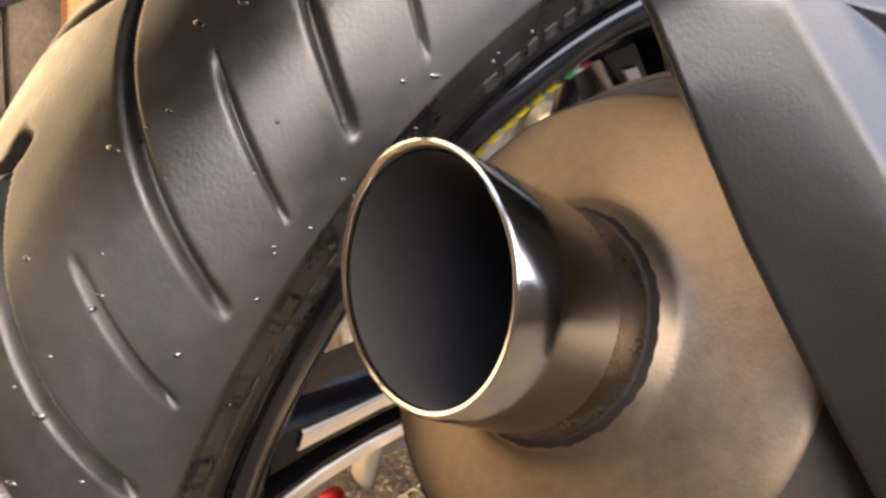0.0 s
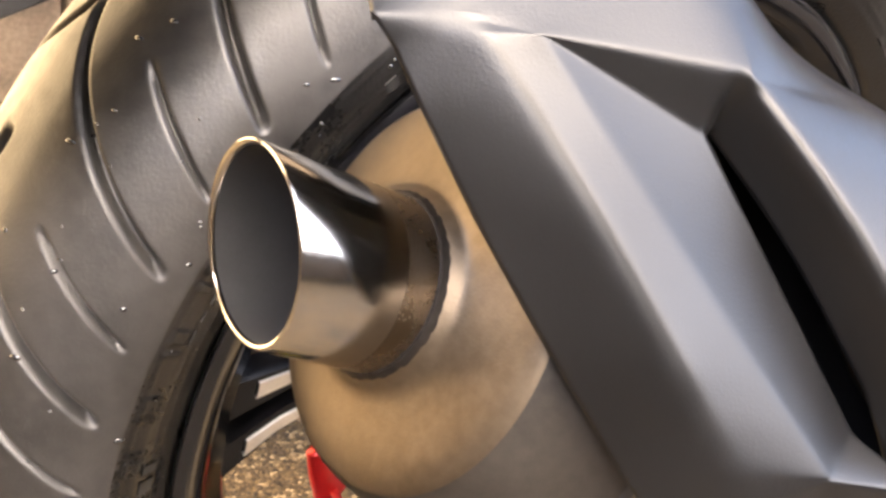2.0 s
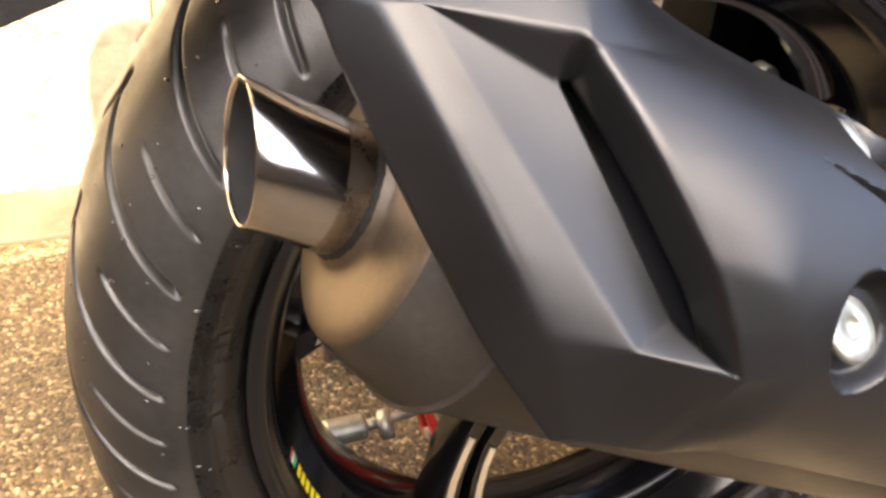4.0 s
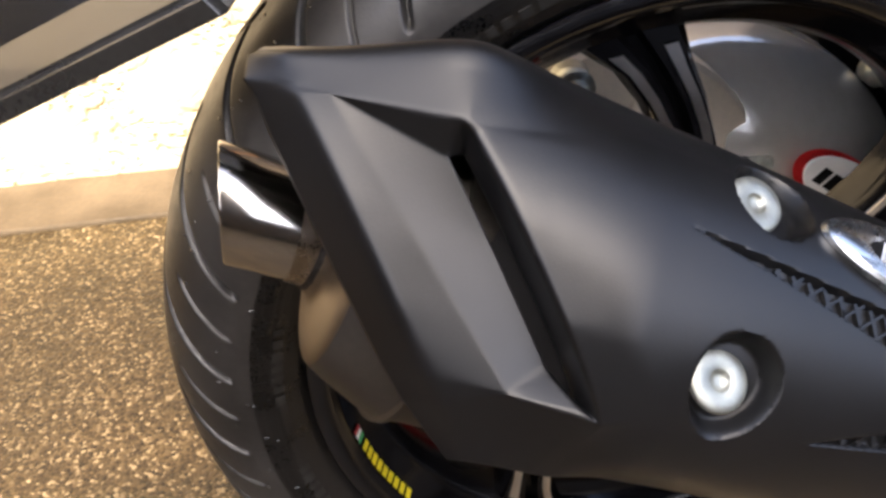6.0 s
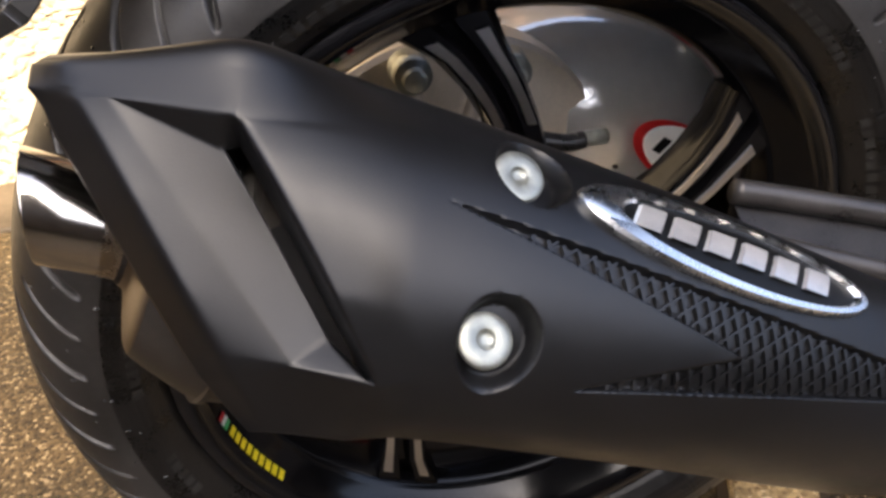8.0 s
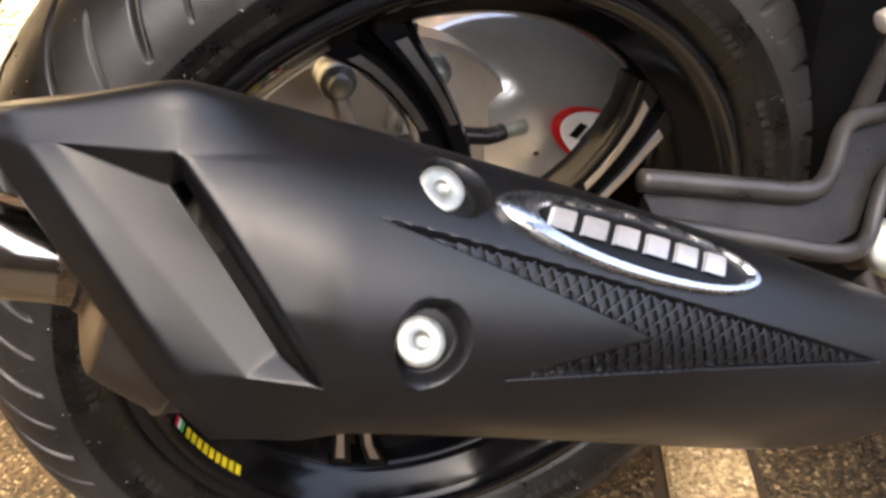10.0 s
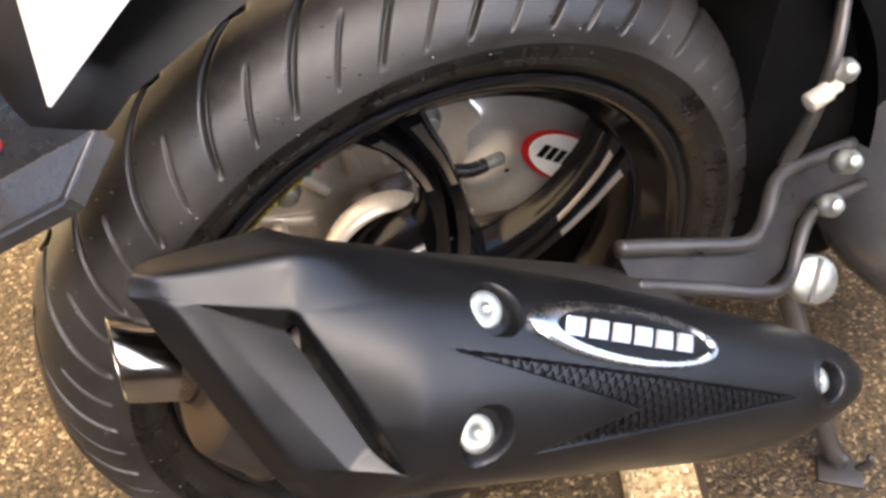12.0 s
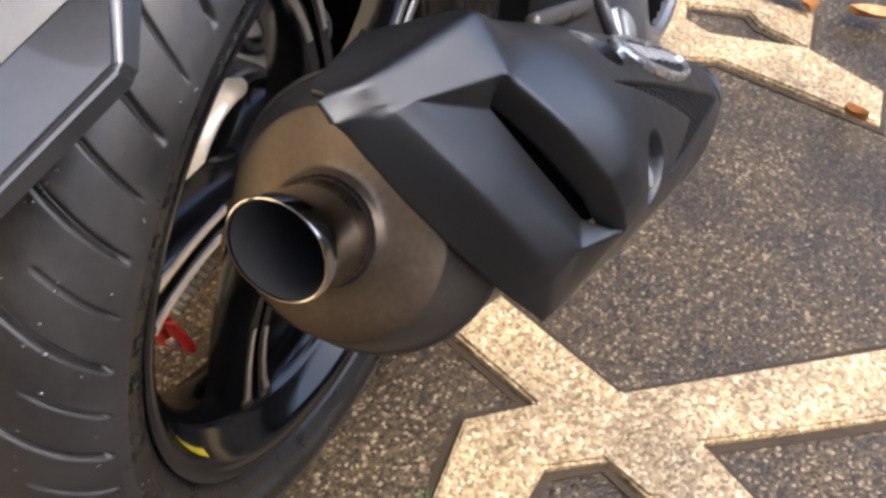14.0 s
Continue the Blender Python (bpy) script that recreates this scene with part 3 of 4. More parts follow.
lathe(bm, [(0.104, -0.01), (0.104, 0.010), (0.101, 0.014), (0.088, 0.016), (0.080, 0.019), (0.060, 0.021), (0.030, 0.022), (0.001, 0.022)], m, 64)
bmesh.ops.recalc_face_normals(bm, faces=bm.faces)
plate_b = sp("brake_plate", bm, M_CAST, None, "dull cast alloy brake back plate")
for k in range(5):
    a = radians(70 + 32 * k)
    d = Vector((math.cos(a), 0, math.sin(a)))
    c = Vector((-0.012, 0.112, 0.262))
    bm = bmesh.new()
    tube(bm, [c + d * 0.045, c + d * 0.07 + Vector((0, 0.003, 0)), c + d * 0.096 + Vector((0, 0.010, 0))], [0.006, 0.005, 0.004], 8)
    sp("cast_rib", bm, M_CAST, plate_b)
for q in ((-0.075, 0.112, 0.315), (-0.030, 0.108, 0.352), (0.028, 0.106, 0.345)):
    bm = bmesh.new()
    disc(bm, [(0.012, -0.004), (0.011, 0.012), (0.0075, 0.013), (0.0075, 0.018), (0.006, 0.019)], q, Vector(q) + OUT, 20)
    sp("plate_bolt", bm, M_ZINC, plate_b, "plated bolt on a cast boss")
# oval sticker with a red crescent; its lettering is plain bars
ST = Vector((0.1480, 0.1080, 0.2600))
sx = Vector((0.82, -0.03, -0.57)).normalized()
sn = Vector((0.06, -0.96, 0.26)).normalized()
sz = (sn.cross(sx)).normalized() * -1
if sz.z < 0:
    sz = -sz


def oval(cx, cz, rx, rz, lift, seg=48):
    bm = bmesh.new()
    c = ST + sx * cx + sz * cz + sn * lift
    rows = [[[*(c + sx * (rx * f * math.cos(a)) + sz * (rz * f * math.sin(a)) + sn * (0.0008 * (f < 1)))] for a in np.linspace(0, 2 * math.pi, seg, endpoint=False)] for f in (1.0, 0.97, 0.02)]
    grid_mesh(bm, np.array(rows), wrap_v=True)
    bmesh.ops.recalc_face_normals(bm, faces=bm.faces)
    return bm


sp("oval_sticker", oval(0, 0, 0.042, 0.0195, 0.0), M_RED, case, "red oval sticker edge")
sp("sticker_face", oval(0.003, 0, 0.0376, 0.0176, 0.0012), M_WHITE, case, "white oval sticker face")
for k in range(6):
    bm = bmesh.new()
    c = ST + sx * (-0.020 + 0.0092 * k) + sn * 0.0024
    rows = [[[*(c + sx * (dx + 0.002 * dz / 0.005) + sz * dz)] for dx in (-0.0036, 0.0036)] for dz in (-0.0055, 0.0055)]
    grid_mesh(bm, np.array(rows))
    sp("sticker_bar", bm, M_BLACKINK, case)
# breather hose
bm = bmesh.new()
tube(bm, [(0.012, 0.085, 0.385), (0.010, 0.082, 0.350), (0.022, 0.080, 0.318), (0.050, 0.078, 0.305), (0.066, 0.080, 0.303)], 0.0055, 12)
sp("breather_hose", bm, M_SIDEWALL, None, "black rubber breather hose")
bm = bmesh.new()
tube(bm, [(0.060, 0.079, 0.304), (0.082, 0.085, 0.300)], 0.0048, 12)
sp("hose_end", bm, M_ZINC, None, "bright hose fitting")
# curved brake arm, stay, adjuster, spring
bm = bmesh.new()
tube(bm, [(0.034, 0.078, 0.284), (0.010, 0.072, 0.300), (-0.020, 0.067, 0.311), (-0.046, 0.065, 0.303), (-0.064, 0.065, 0.276), (-0.078, 0.067, 0.242), (-0.079, 0.070, 0.212)], [0.0085, 0.0090, 0.0098, 0.0098, 0.0088, 0.0080, 0.0068], 16, 0.5, up=(0, 1, 0))
sp("brake_arm", bm, M_CAST, None, "pale cast alloy brake arm")
bm = bmesh.new()
tube(bm, [(-0.084, 0.100, 0.285), (-0.078, 0.100, 0.262), (-0.068, 0.100, 0.236), (-0.060, 0.100, 0.212)], [0.0085, 0.0080, 0.0075, 0.0080], 14, 0.6, up=(0, 1, 0))
sp("brake_stay", bm, M_CAST, None, "cast alloy brake stay")
bm = bmesh.new()
disc(bm, [(0.006, -0.004), (0.006, 0.005), (0.005, 0.006), (0.001, 0.0062)], (-0.068, 0.096, 0.217), (-0.072, 0.07, 0.217), 20)
sp("stay_bolt", bm, M_ZINC, None, "bright stay bolt")
bm = bmesh.new()
tube(bm, [(-0.125, 0.100, 0.132), (-0.100, 0.100, 0.132)], 0.0085, 6)
tube(bm, [(-0.100, 0.100, 0.132), (-0.060, 0.100, 0.137)], 0.0035, 12)
sp("brake_rod", bm, M_ZINC, None, "plated brake rod and nut")
bm = bmesh.new()
lathe(bm, [(0.0085, -0.004), (0.0095, -0.0035), (0.0095, 0.0035), (0.0085, 0.004), (0.0065, 0.004), (0.0065, -0.004)], frame_along((-0.086, 0.100, 0.130), (-0.05, 0.09, 0.14)), 32, closed=True)
sp("rod_collar", bm, M_ZINC, None, "bright ring on the brake rod")
bm = bmesh.new()
tube(bm, [(-0.076, 0.094, 0.182), (-0.071, 0.094, 0.164), (-0.066, 0.094, 0.150)], [0.0065, 0.0085, 0.0100], 14, 0.6)
for y, dx in ((0.0860, 0.0), (0.1015, -0.003)):
    tube(bm, [(-0.068 + dx, y + 0.002, 0.155), (-0.062 + dx, y, 0.139), (-0.057 + dx, y, 0.124), (-0.055 + dx, y, 0.115)], [0.0070, 0.0092, 0.0108, 0.0085], 16, 0.32, up=(0, 1, 0))
red = sp("brake_lever", bm, M_RED, None, "forked red anodised brake lever")
bm = bmesh.new()
disc(bm, [(0.0065, 0), (0.0065, 0.009), (0.0055, 0.010), (0.0035, 0.010), (0.0030, 0.008)], (-0.057, 0.095, 0.124), (-0.057, 0.08, 0.128), 24)
sp("lever_pin", bm, M_ZINC, red, "plated pin")
bm = bmesh.new()
tube(bm, [(-0.048 + 0.0011 * i, 0.100 + 0.0072 * math.cos(i * 1.05), 0.138 + 0.00025 * i + 0.0072 * math.sin(i * 1.05)) for i in range(44)], 0.0013, 6, steps=2)
sp("return_spring", bm, M_ZINC, None, "bright coil return spring")

# ---- hanger bracket, bolts, cowling ----
UP = [(0.052, -0.080, 0.379), (0.075, -0.082, 0.372), (0.110, -0.086, 0.361), (0.143, -0.088, 0.351), (0.163, -0.078, 0.352), (0.186, -0.058, 0.361), (0.215, -0.048, 0.356), (0.275, -0.035, 0.342)]
LOW = [(0.055, -0.097, 0.363), (0.078, -0.100, 0.354), (0.112, -0.106, 0.341), (0.147, -0.112, 0.328), (0.172, -0.103, 0.322), (0.196, -0.082, 0.336), (0.224, -0.068, 0.334), (0.275, -0.055, 0.320)]
UP, LOW = ([tuple(Vector(p) + Vector((0.0165, -0.0004, -0.0157))) for p in line] for line in (UP, LOW))
bm = bmesh.new()
tube(bm, UP, 0.0056, 12, 0.9)
hanger = sp("hanger_bracket", bm, M_ARM, None, "satin grey pressed-steel hanger bracket")
bm = bmesh.new()
tube(bm, LOW, 0.0050, 12, 0.9)
sp("bracket_flange", bm, M_ARM, hanger)
bm = bmesh.new()
rows = []
for a, b in zip(UP, LOW):
    a, b = Vector(a), Vector(b)
    rows.append([[*(a.lerp(b, f) + Vector((0, 0.004, -0.002)))] for f in (0.1, 0.5, 0.9)])
grid_mesh(bm, np.array(rows))
bmesh.ops.solidify(bm, geom=bm.faces[:], thickness=0.003)
bmesh.ops.recalc_face_normals(bm, faces=bm.faces)
sp("bracket_web", bm, M_ARM, hanger)
PEG = Vector((0.2082, -0.1046, 0.2956))
PN = Vector((-0.22, -0.72, 0.65)).normalized()
bm = bmesh.new()
disc(bm, [(0.0155, -0.006), (0.0162, -0.004), (0.0162, 0.003), (0.0150, 0.0052), (0.004, 0.0060), (0.0008, 0.0060)], PEG, PEG + PN, 48)
peg = sp("pivot_bolt", bm, M_ZINC, None, "large silver slotted pivot bolt")
bm = bmesh.new()
m = frame_along(PEG, PEG + PN, (0.3, 0, 1))
box(bm, (-0.0016, -0.0145, 0.0050), (0.0016, 0.0145, 0.0066), m)
sp("bolt_slot", bm, M_ARM, peg)
bm = bmesh.new()
disc(bm, [(0.010, -0.05), (0.010, -0.004), (0.013, -0.004)], PEG, PEG + PN, 24)
sp("bolt_shank", bm, M_ARM, peg)
for q in ((0.2364, -0.0804, 0.3655), (0.2358, -0.0802, 0.3286), (0.243, -0.05, 0.412)):
    q = Vector(q)
    bm = bmesh.new()
    disc(bm, [(0.0078, -0.012), (0.0078, 0.0), (0.0052, 0.0005), (0.0050, 0.005), (0.0042, 0.0062), (0.001, 0.0064)], q, q + Vector((-0.1, -0.75, 0.6)), 24)
    sp("bracket_bolt", bm, M_ZINC, hanger, "bright bracket bolt")
bm = bmesh.new()
tube(bm, [(0.222, -0.045, 0.341), (0.230, -0.046, 0.377), (0.238, -0.042, 0.417), (0.256, -0.020, 0.445)], 0.0058, 12, 0.8)
sp("bracket_strut", bm, M_ARM, hanger)
bm = bmesh.new()
disc(bm, [(0.004, 0.0), (0.0062, 0.001), (0.0062, 0.016), (0.0045, 0.0175), (0.0045, 0.024), (0.003, 0.026)], (0.216, -0.052, 0.397), (0.241, -0.05, 0.403), 24)
sp("cable_clamp", bm, M_CAST, hanger, "small alloy cable clamp")
# fan cowling: a rounded shell ring round a dark recessed grille
FAN = Vector((0.402, -0.062, 0.262))
FN = Vector((-0.02, -0.98, 0.2)).normalized()
bm = bmesh.new()
FS = 0.82
mf = frame_along(FAN, FAN + FN) @ Matrix.Diagonal((FS, FS, FS, 1))
lathe(bm, [(0.112, -0.07), (0.119, -0.04), (0.121, 0.0), (0.118, 0.018), (0.111, 0.033), (0.100, 0.044), (0.088, 0.049), (0.079, 0.048), (0.074, 0.043), (0.072, 0.030)], mf, 96)
bmesh.ops.recalc_face_normals(bm, faces=bm.faces)
cowl = sp("fan_cowling", bm, M_COWL, None, "round silver-grey plastic fan cowling")
bm = bmesh.new()
lathe(bm, [(0.074, 0.026), (0.074, 0.030), (0.001, 0.031)], mf, 64)
sp("grille_back", bm, M_DARK, cowl, "black recessed grille")
for k in range(-4, 5):
    h = math.sqrt(max(0.0, 0.072 ** 2 - (0.015 * k) ** 2))
    bm = bmesh.new()
    box(bm, (0.015 * k - 0.0022, -h, 0.029), (0.015 * k + 0.0022, h, 0.039), mf, bevel=0.001)
    sp("grille_slat", bm, M_DARK, cowl)
bm = bmesh.new()
lathe(bm, [(0.026, 0.028), (0.026, 0.044), (0.022, 0.048), (0.004, 0.049), (0.0005, 0.049)], mf, 40)
bmesh.ops.recalc_face_normals(bm, faces=bm.faces)
sp("grille_boss", bm, M_COWL, cowl, "grey boss of the cowling")
# engine body and stand
bm = bmesh.new()
box(bm, (0.215, -0.01, 0.16), (0.62, 0.24, 0.50), bevel=0.02)
box(bm, (0.150, 0.175, 0.02), (0.40, 0.245, 0.44), bevel=0.02)
sp("engine_body", bm, M_DARK, None, "black engine body")
bm = bmesh.new()
rows = []
for a in np.linspace(radians(-8), radians(82), 26):
    rows.append([[0.292 * math.cos(a) * (1 + 0.1 * math.cos(a)), y, 0.257 + 0.292 * math.sin(a) + 0.02] for y in (-0.03, 0.0, 0.04, 0.09, 0.12)])
grid_mesh(bm, np.array(rows))
bmesh.ops.solidify(bm, geom=bm.faces[:], thickness=0.004)
bmesh.ops.recalc_face_normals(bm, faces=bm.faces)
sp("inner_mudguard", bm, M_DARK, None, "black plastic inner mudguard")
bm = bmesh.new()
box(bm, (-0.30, -0.09, 0.69), (0.75, 0.18, 0.86), bevel=0.05, seg=3)
sp("tail_body", bm, M_DARK, None, "black tail body panel")
bm = bmesh.new()
tube(bm, [(0.300, 0.010, 0.190), (0.306, -0.050, 0.110), (0.322, -0.098, 0.024), (0.332, -0.114, 0.006)], [0.010, 0.010, 0.009, 0.008], 14)
stand = sp("side_stand", bm, M_ARM, None, "dull grey steel side stand")
bm = bmesh.new()
box(bm, (-0.020, -0.014, 0.0), (0.020, 0.014, 0.005), pose(0.330, -0.117, -0.009, 0, 0, -38), bevel=0.002)
tube(bm, [(0.346, -0.122, -0.006), (0.352, -0.126, 0.006), (0.350, -0.124, 0.016)], [0.004, 0.004, 0.003], 10)
sp("stand_foot", bm, M_ARM, stand, "worn steel stand foot")
# ---- rear mudguard with a plate ----
GD = Vector((-0.8815, 0.2227, -0.4163)).normalized()
G_SECTION = [Vector(p) for p in ((-0.2010, -0.0285, 0.4665), (-0.1770, -0.0115, 0.4895), (-0.1690, -0.0175, 0.4815), (-0.1935, -0.0300, 0.4570))]
bm = bmesh.new()
vs = grid_mesh(bm, np.array([[[*(p + GD * t)] for p in G_SECTION] for t in np.linspace(0, 0.26, 5)]), wrap_v=True)
bm.faces.new(vs[0])
bm.faces.new(list(reversed(vs[-1])))
bmesh.ops.recalc_face_normals(bm, faces=bm.faces)
bmesh.ops.bevel(bm, geom=[e for e in bm.edges if e.calc_face_angle(0) > radians(30)], offset=0.0022, segments=3, affect="EDGES")
guard = sp("mudguard", bm, M_GREY_PLASTIC, None, "grey plastic rear mudguard", angle=25)
# the guard's skin, which rises from the lip towards the plate
bm = bmesh.new()
grid_mesh(bm, np.array([[[*(G_SECTION[1] + GD * t + Vector(o))] for o in ((0.001, 0.0, -0.002), (0.008, 0.016, 0.018), (0.014, 0.042, 0.040), (0.018, 0.080, 0.055), (0.020, 0.150, 0.060))] for t in np.linspace(0.004, 0.26, 6)]))
bmesh.ops.solidify(bm, geom=bm.faces[:], thickness=0.003)
bmesh.ops.recalc_face_normals(bm, faces=bm.faces)
sp("guard_skin", bm, M_GREY_PLASTIC, guard)
# carrier panel that rises forward over the tyre, and a rib along it
bm = bmesh.new()
rows = []
EDGE = [Vector(p) for p in ((-0.174, -0.014, 0.486), (-0.160, -0.014, 0.500), (-0.120, -0.014, 0.522), (-0.030, -0.010, 0.566), (0.020, -0.006, 0.600))]
for p in EDGE:
    q = p + Vector((-0.030, 0.012, 0.004))
    rows.append([[*(p + Vector((0.002, 0.010, -0.006)))], [*p], [*p.lerp(q, 0.5)], [*q], [*(q + Vector((-0.004, 0.008, 0.004)))], [*(q + Vector((-0.02, 0.06, 0.02)))]])
grid_mesh(bm, np.array(rows))
bmesh.ops.solidify(bm, geom=bm.faces[:], thickness=0.004)
bmesh.ops.recalc_face_normals(bm, faces=bm.faces)
sp("carrier_panel", bm, M_PLASTIC, guard, "black plastic carrier panel")
# number plate, its characters as plain bars
PQ, PY, PU = Vector((-0.192, -0.050, 0.530)), Vector((0, 1, 0)), Vector((0.73, 0, 0.68)).normalized()
PNRM = PU.cross(PY).normalized()
if PNRM.z < 0:
    PNRM = -PNRM


def plate_box(y0, y1, u0, u1, n0, n1, bevel):
    bm = bmesh.new()
    m = Matrix((PY, PU, PNRM)).transposed().to_4x4()
    m.translation = PQ
    box(bm, (y0, u0, n0), (y1, u1, n1), m, bevel=bevel)
    return bm


plate = sp("number_plate", plate_box(0, 0.185, 0, 0.105, -0.002, 0.0, 0.0006), M_WHITE, guard, "white number plate")
for k in range(6):
    sp("plate_bar", plate_box(0.020 + 0.025 * k, 0.036 + 0.025 * k, 0.052, 0.090, 0.0001, 0.0007, 0.0), M_BLACKINK, plate)
bm = bmesh.new()
disc(bm, [(0.004, -0.002), (0.004, 0.002), (0.0034, 0.003), (0.001, 0.0034)], (-0.222, 0.012, 0.476), (-0.262, 0.0, 0.50), 28)
sp("reflector", bm, M_RED, guard, "small round red reflector")

# ---- exhaust silencer ----
TIP = Vector((-0.2019, -0.0822, 0.4152))
TAX = Vector((1.0, -0.0269, -0.496)).normalized()  # along the tail pipe, inwards
CUT = Vector((1.0, 0.0143, -0.1145)).normalized()  # the mouth is cut slantwise across the pipe
silencer = thing("exhaust_silencer", "steel scooter exhaust silencer with black plastic heat shield", "exhaust")


def xp(name, bm, mat, parent=None, label="", smooth=True, angle=35):
    return part(name, bm, mat, parent or silencer, label, smooth, angle)


R0, ROOT = 0.0194, 0.0337
CAP = Vector((-0.1654, -0.0836, 0.3979))
CAPN = Vector((1.0, -0.0733, -0.4856)).normalized()
CAN_R = 0.0431
SEAM, SEAMN, SEAM_R = Vector((-0.1439, -0.0863, 0.3881)), Vector((1.0, 0.0044, -0.4484)).normalized(), 0.0560
BODYD = Vector((1.0, -0.09, -0.45)).normalized()


def ring(c, axis, r, seg=96, up=(0, 0, 1)):
    """A circle of points round c, square to the axis."""
    x = Vector(up).cross(axis).normalized()
    y = axis.cross(x)
    return [[*(c + x * (r * math.cos(a)) + y * (r * math.sin(a)))] for a in np.linspace(0, 2 * math.pi, seg, endpoint=False)]


def hoops(rows, mat, name, parent=None, label="", angle=35):
    bm = bmesh.new()
    grid_mesh(bm, np.array(rows), wrap_v=True)
    bmesh.ops.recalc_face_normals(bm, faces=bm.faces)
    return xp(name, bm, mat, parent, label, angle=angle)


# end cap, slightly domed up to the pipe's root, with a rounded shoulder
root = TIP + TAX * ROOT
rows = [ring(root - TAX * 0.001, TAX, R0 * 0.985)]
for f, lift in ((0.0, 0.0), (0.05, 0.0), (0.12, 0.0), (0.22, 0.0003), (0.4, 0.0006), (0.6, 0.0008), (0.8, 0.0006), (0.93, 0.0003)):
    c, ax = root.lerp(CAP, f ** 0.45), TAX.lerp(CAPN, f)
    rows.append(ring(c - ax * lift, ax, R0 + 0.0018 + (CAN_R - 0.0012 - R0 - 0.0018) * f))
for f, r in ((0.02, CAN_R - 0.0002), (0.05, CAN_R + 0.0010), (0.1, CAN_R + 0.0017)):
    rows.append(ring(CAP.lerp(SEAM, f), CAPN.lerp(SEAMN, f), r))
hoops(rows, M_CAP, "end_cap", None, "warm bead-blasted steel end cap")
# canister: flares from the cap to a rolled seam, then runs on under the shield
rows = []
for f in (0.055, 0.15, 0.3, 0.5, 0.7, 0.85, 0.95):
    ax = CAPN.lerp(SEAMN, f)
    rows.append(ring(CAP.lerp(SEAM, f), ax, CAN_R + (SEAM_R - CAN_R) * f ** 0.85 + 0.0002))
for d, k in ((-0.0012, 1.0), (-0.0008, 1.022), (0.0014, 1.022), (0.0018, 1.0), (0.01, 1.0)):
    rows.append(ring(SEAM + SEAMN * d, SEAMN, SEAM_R * k))
for d, k in ((0.05, 1.0), (0.12, 1.0), (0.20, 0.98), (0.235, 0.93), (0.255, 0.8), (0.265, 0.5), (0.267, 0.1)):
    rows.append(ring(SEAM + BODYD * d, BODYD, SEAM_R * k))
hoops(rows, M_CAN, "can", None, "dull steel canister with a rolled seam")


def pipe_ring(r, h):
    """A ring on the tail pipe: h = 0 lies in the slanting mouth, ROOT square to the pipe."""
    out = []
    x = Vector((0, 0, 1)).cross(TAX).normalized()
    y = TAX.cross(x)
    for a in np.linspace(0, 2 * math.pi, 96, endpoint=False):
        q = x * (r * math.cos(a)) + y * (r * math.sin(a))
        slant = -q.dot(CUT) / TAX.dot(CUT)
        out.append([*(TIP + q + TAX * (h + slant * max(0, 1 - h / ROOT)))])
    return out


rows = [pipe_ring(r, h) for r, h in ((R0 - 0.0013, 0.006), (R0 - 0.0013, 0.0007), (R0 - 0.0011, 0.0002), (R0 - 0.0006, 0.0), (R0 - 0.0002, 0.0002), (R0, 0.0007), (R0, 0.012), (R0, 0.0245))]
tail = hoops(rows, M_CHROME, "tail_pipe", None, "polished steel tail pipe with a slanting mouth")
collar = hoops([pipe_ring(R0 + 0.00005, 0.0245), pipe_ring(R0 + 0.0001, 0.029), pipe_ring(R0 + 0.0001, ROOT)], M_BURNT, "pipe_root", None, "heat-tinted dull pipe root")
# weld bead; its dark colour also paints the shadow between pipe and cap
m = frame_along(TIP, TIP + TAX)
rng = random.Random(5)
wob = [rng.uniform(-0.00012, 0.00012) for _ in range(40)]
rows = []
for i in range(200):
    a = 2 * math.pi * i / 200
    w = 0.00018 * abs(math.sin(a * 19)) + wob[i // 5]
    rows.append([[*(m @ Vector((r * math.cos(a), r * math.sin(a), ROOT + h)))] for r, h in (
        (R0 - 0.0004, -0.0022), (R0 + 0.0005 + w, -0.0018), (R0 + 0.0010 + w, -0.0008), (R0 + 0.0016 + w, 0.0004), (R0 + 0.0022 + w, 0.0014), (R0 + 0.0026, 0.0040))])
bm = bmesh.new()
grid_mesh(bm, np.array(rows), wrap_u=True)
bmesh.ops.recalc_face_normals(bm, faces=bm.faces)
xp("weld_bead", bm, M_WELD, collar, "rippled weld bead, darkened for the shadow round the pipe root")
bore = hoops([pipe_ring(R0 - 0.0015, 0.0012)] + [pipe_ring(R0 - 0.0016, h) for h in (0.006, 0.012, 0.018, 0.024, 0.030, 0.036, 0.042, 0.06)] + [pipe_ring(R0 - 0.0016, 0.08), pipe_ring(R0 - 0.0016, 0.14), pipe_ring(R0 * 0.8, 0.19), pipe_ring(R0 * 0.4, 0.21), pipe_ring(0.001, 0.215)], M_SOOT_DARK, "pipe_bore", tail, "sooty dark bore")
bore.data.flip_normals()

# ---- heat shield ----
SO = Vector((-0.0566, -0.1548, 0.4108))
SL, SV, SN = Vector((0.9063, -0.1193, -0.4054)), Vector((0.3393, 0.7773, 0.5299)), Vector((0.2519, -0.6178, 0.7449))
KL = np.array([-0.150, -0.12, -0.086, -0.06, 0.0, 0.08, 0.17, 0.232, 0.275])
K_TOP = np.array([0.0395, 0.052, 0.0665, 0.064, 0.058, 0.052, 0.043, 0.036, 0.026])
K_BOT = np.array([-0.0575, -0.0575, -0.0575, -0.057, -0.052, -0.048, -0.044, -0.036, -0.020])
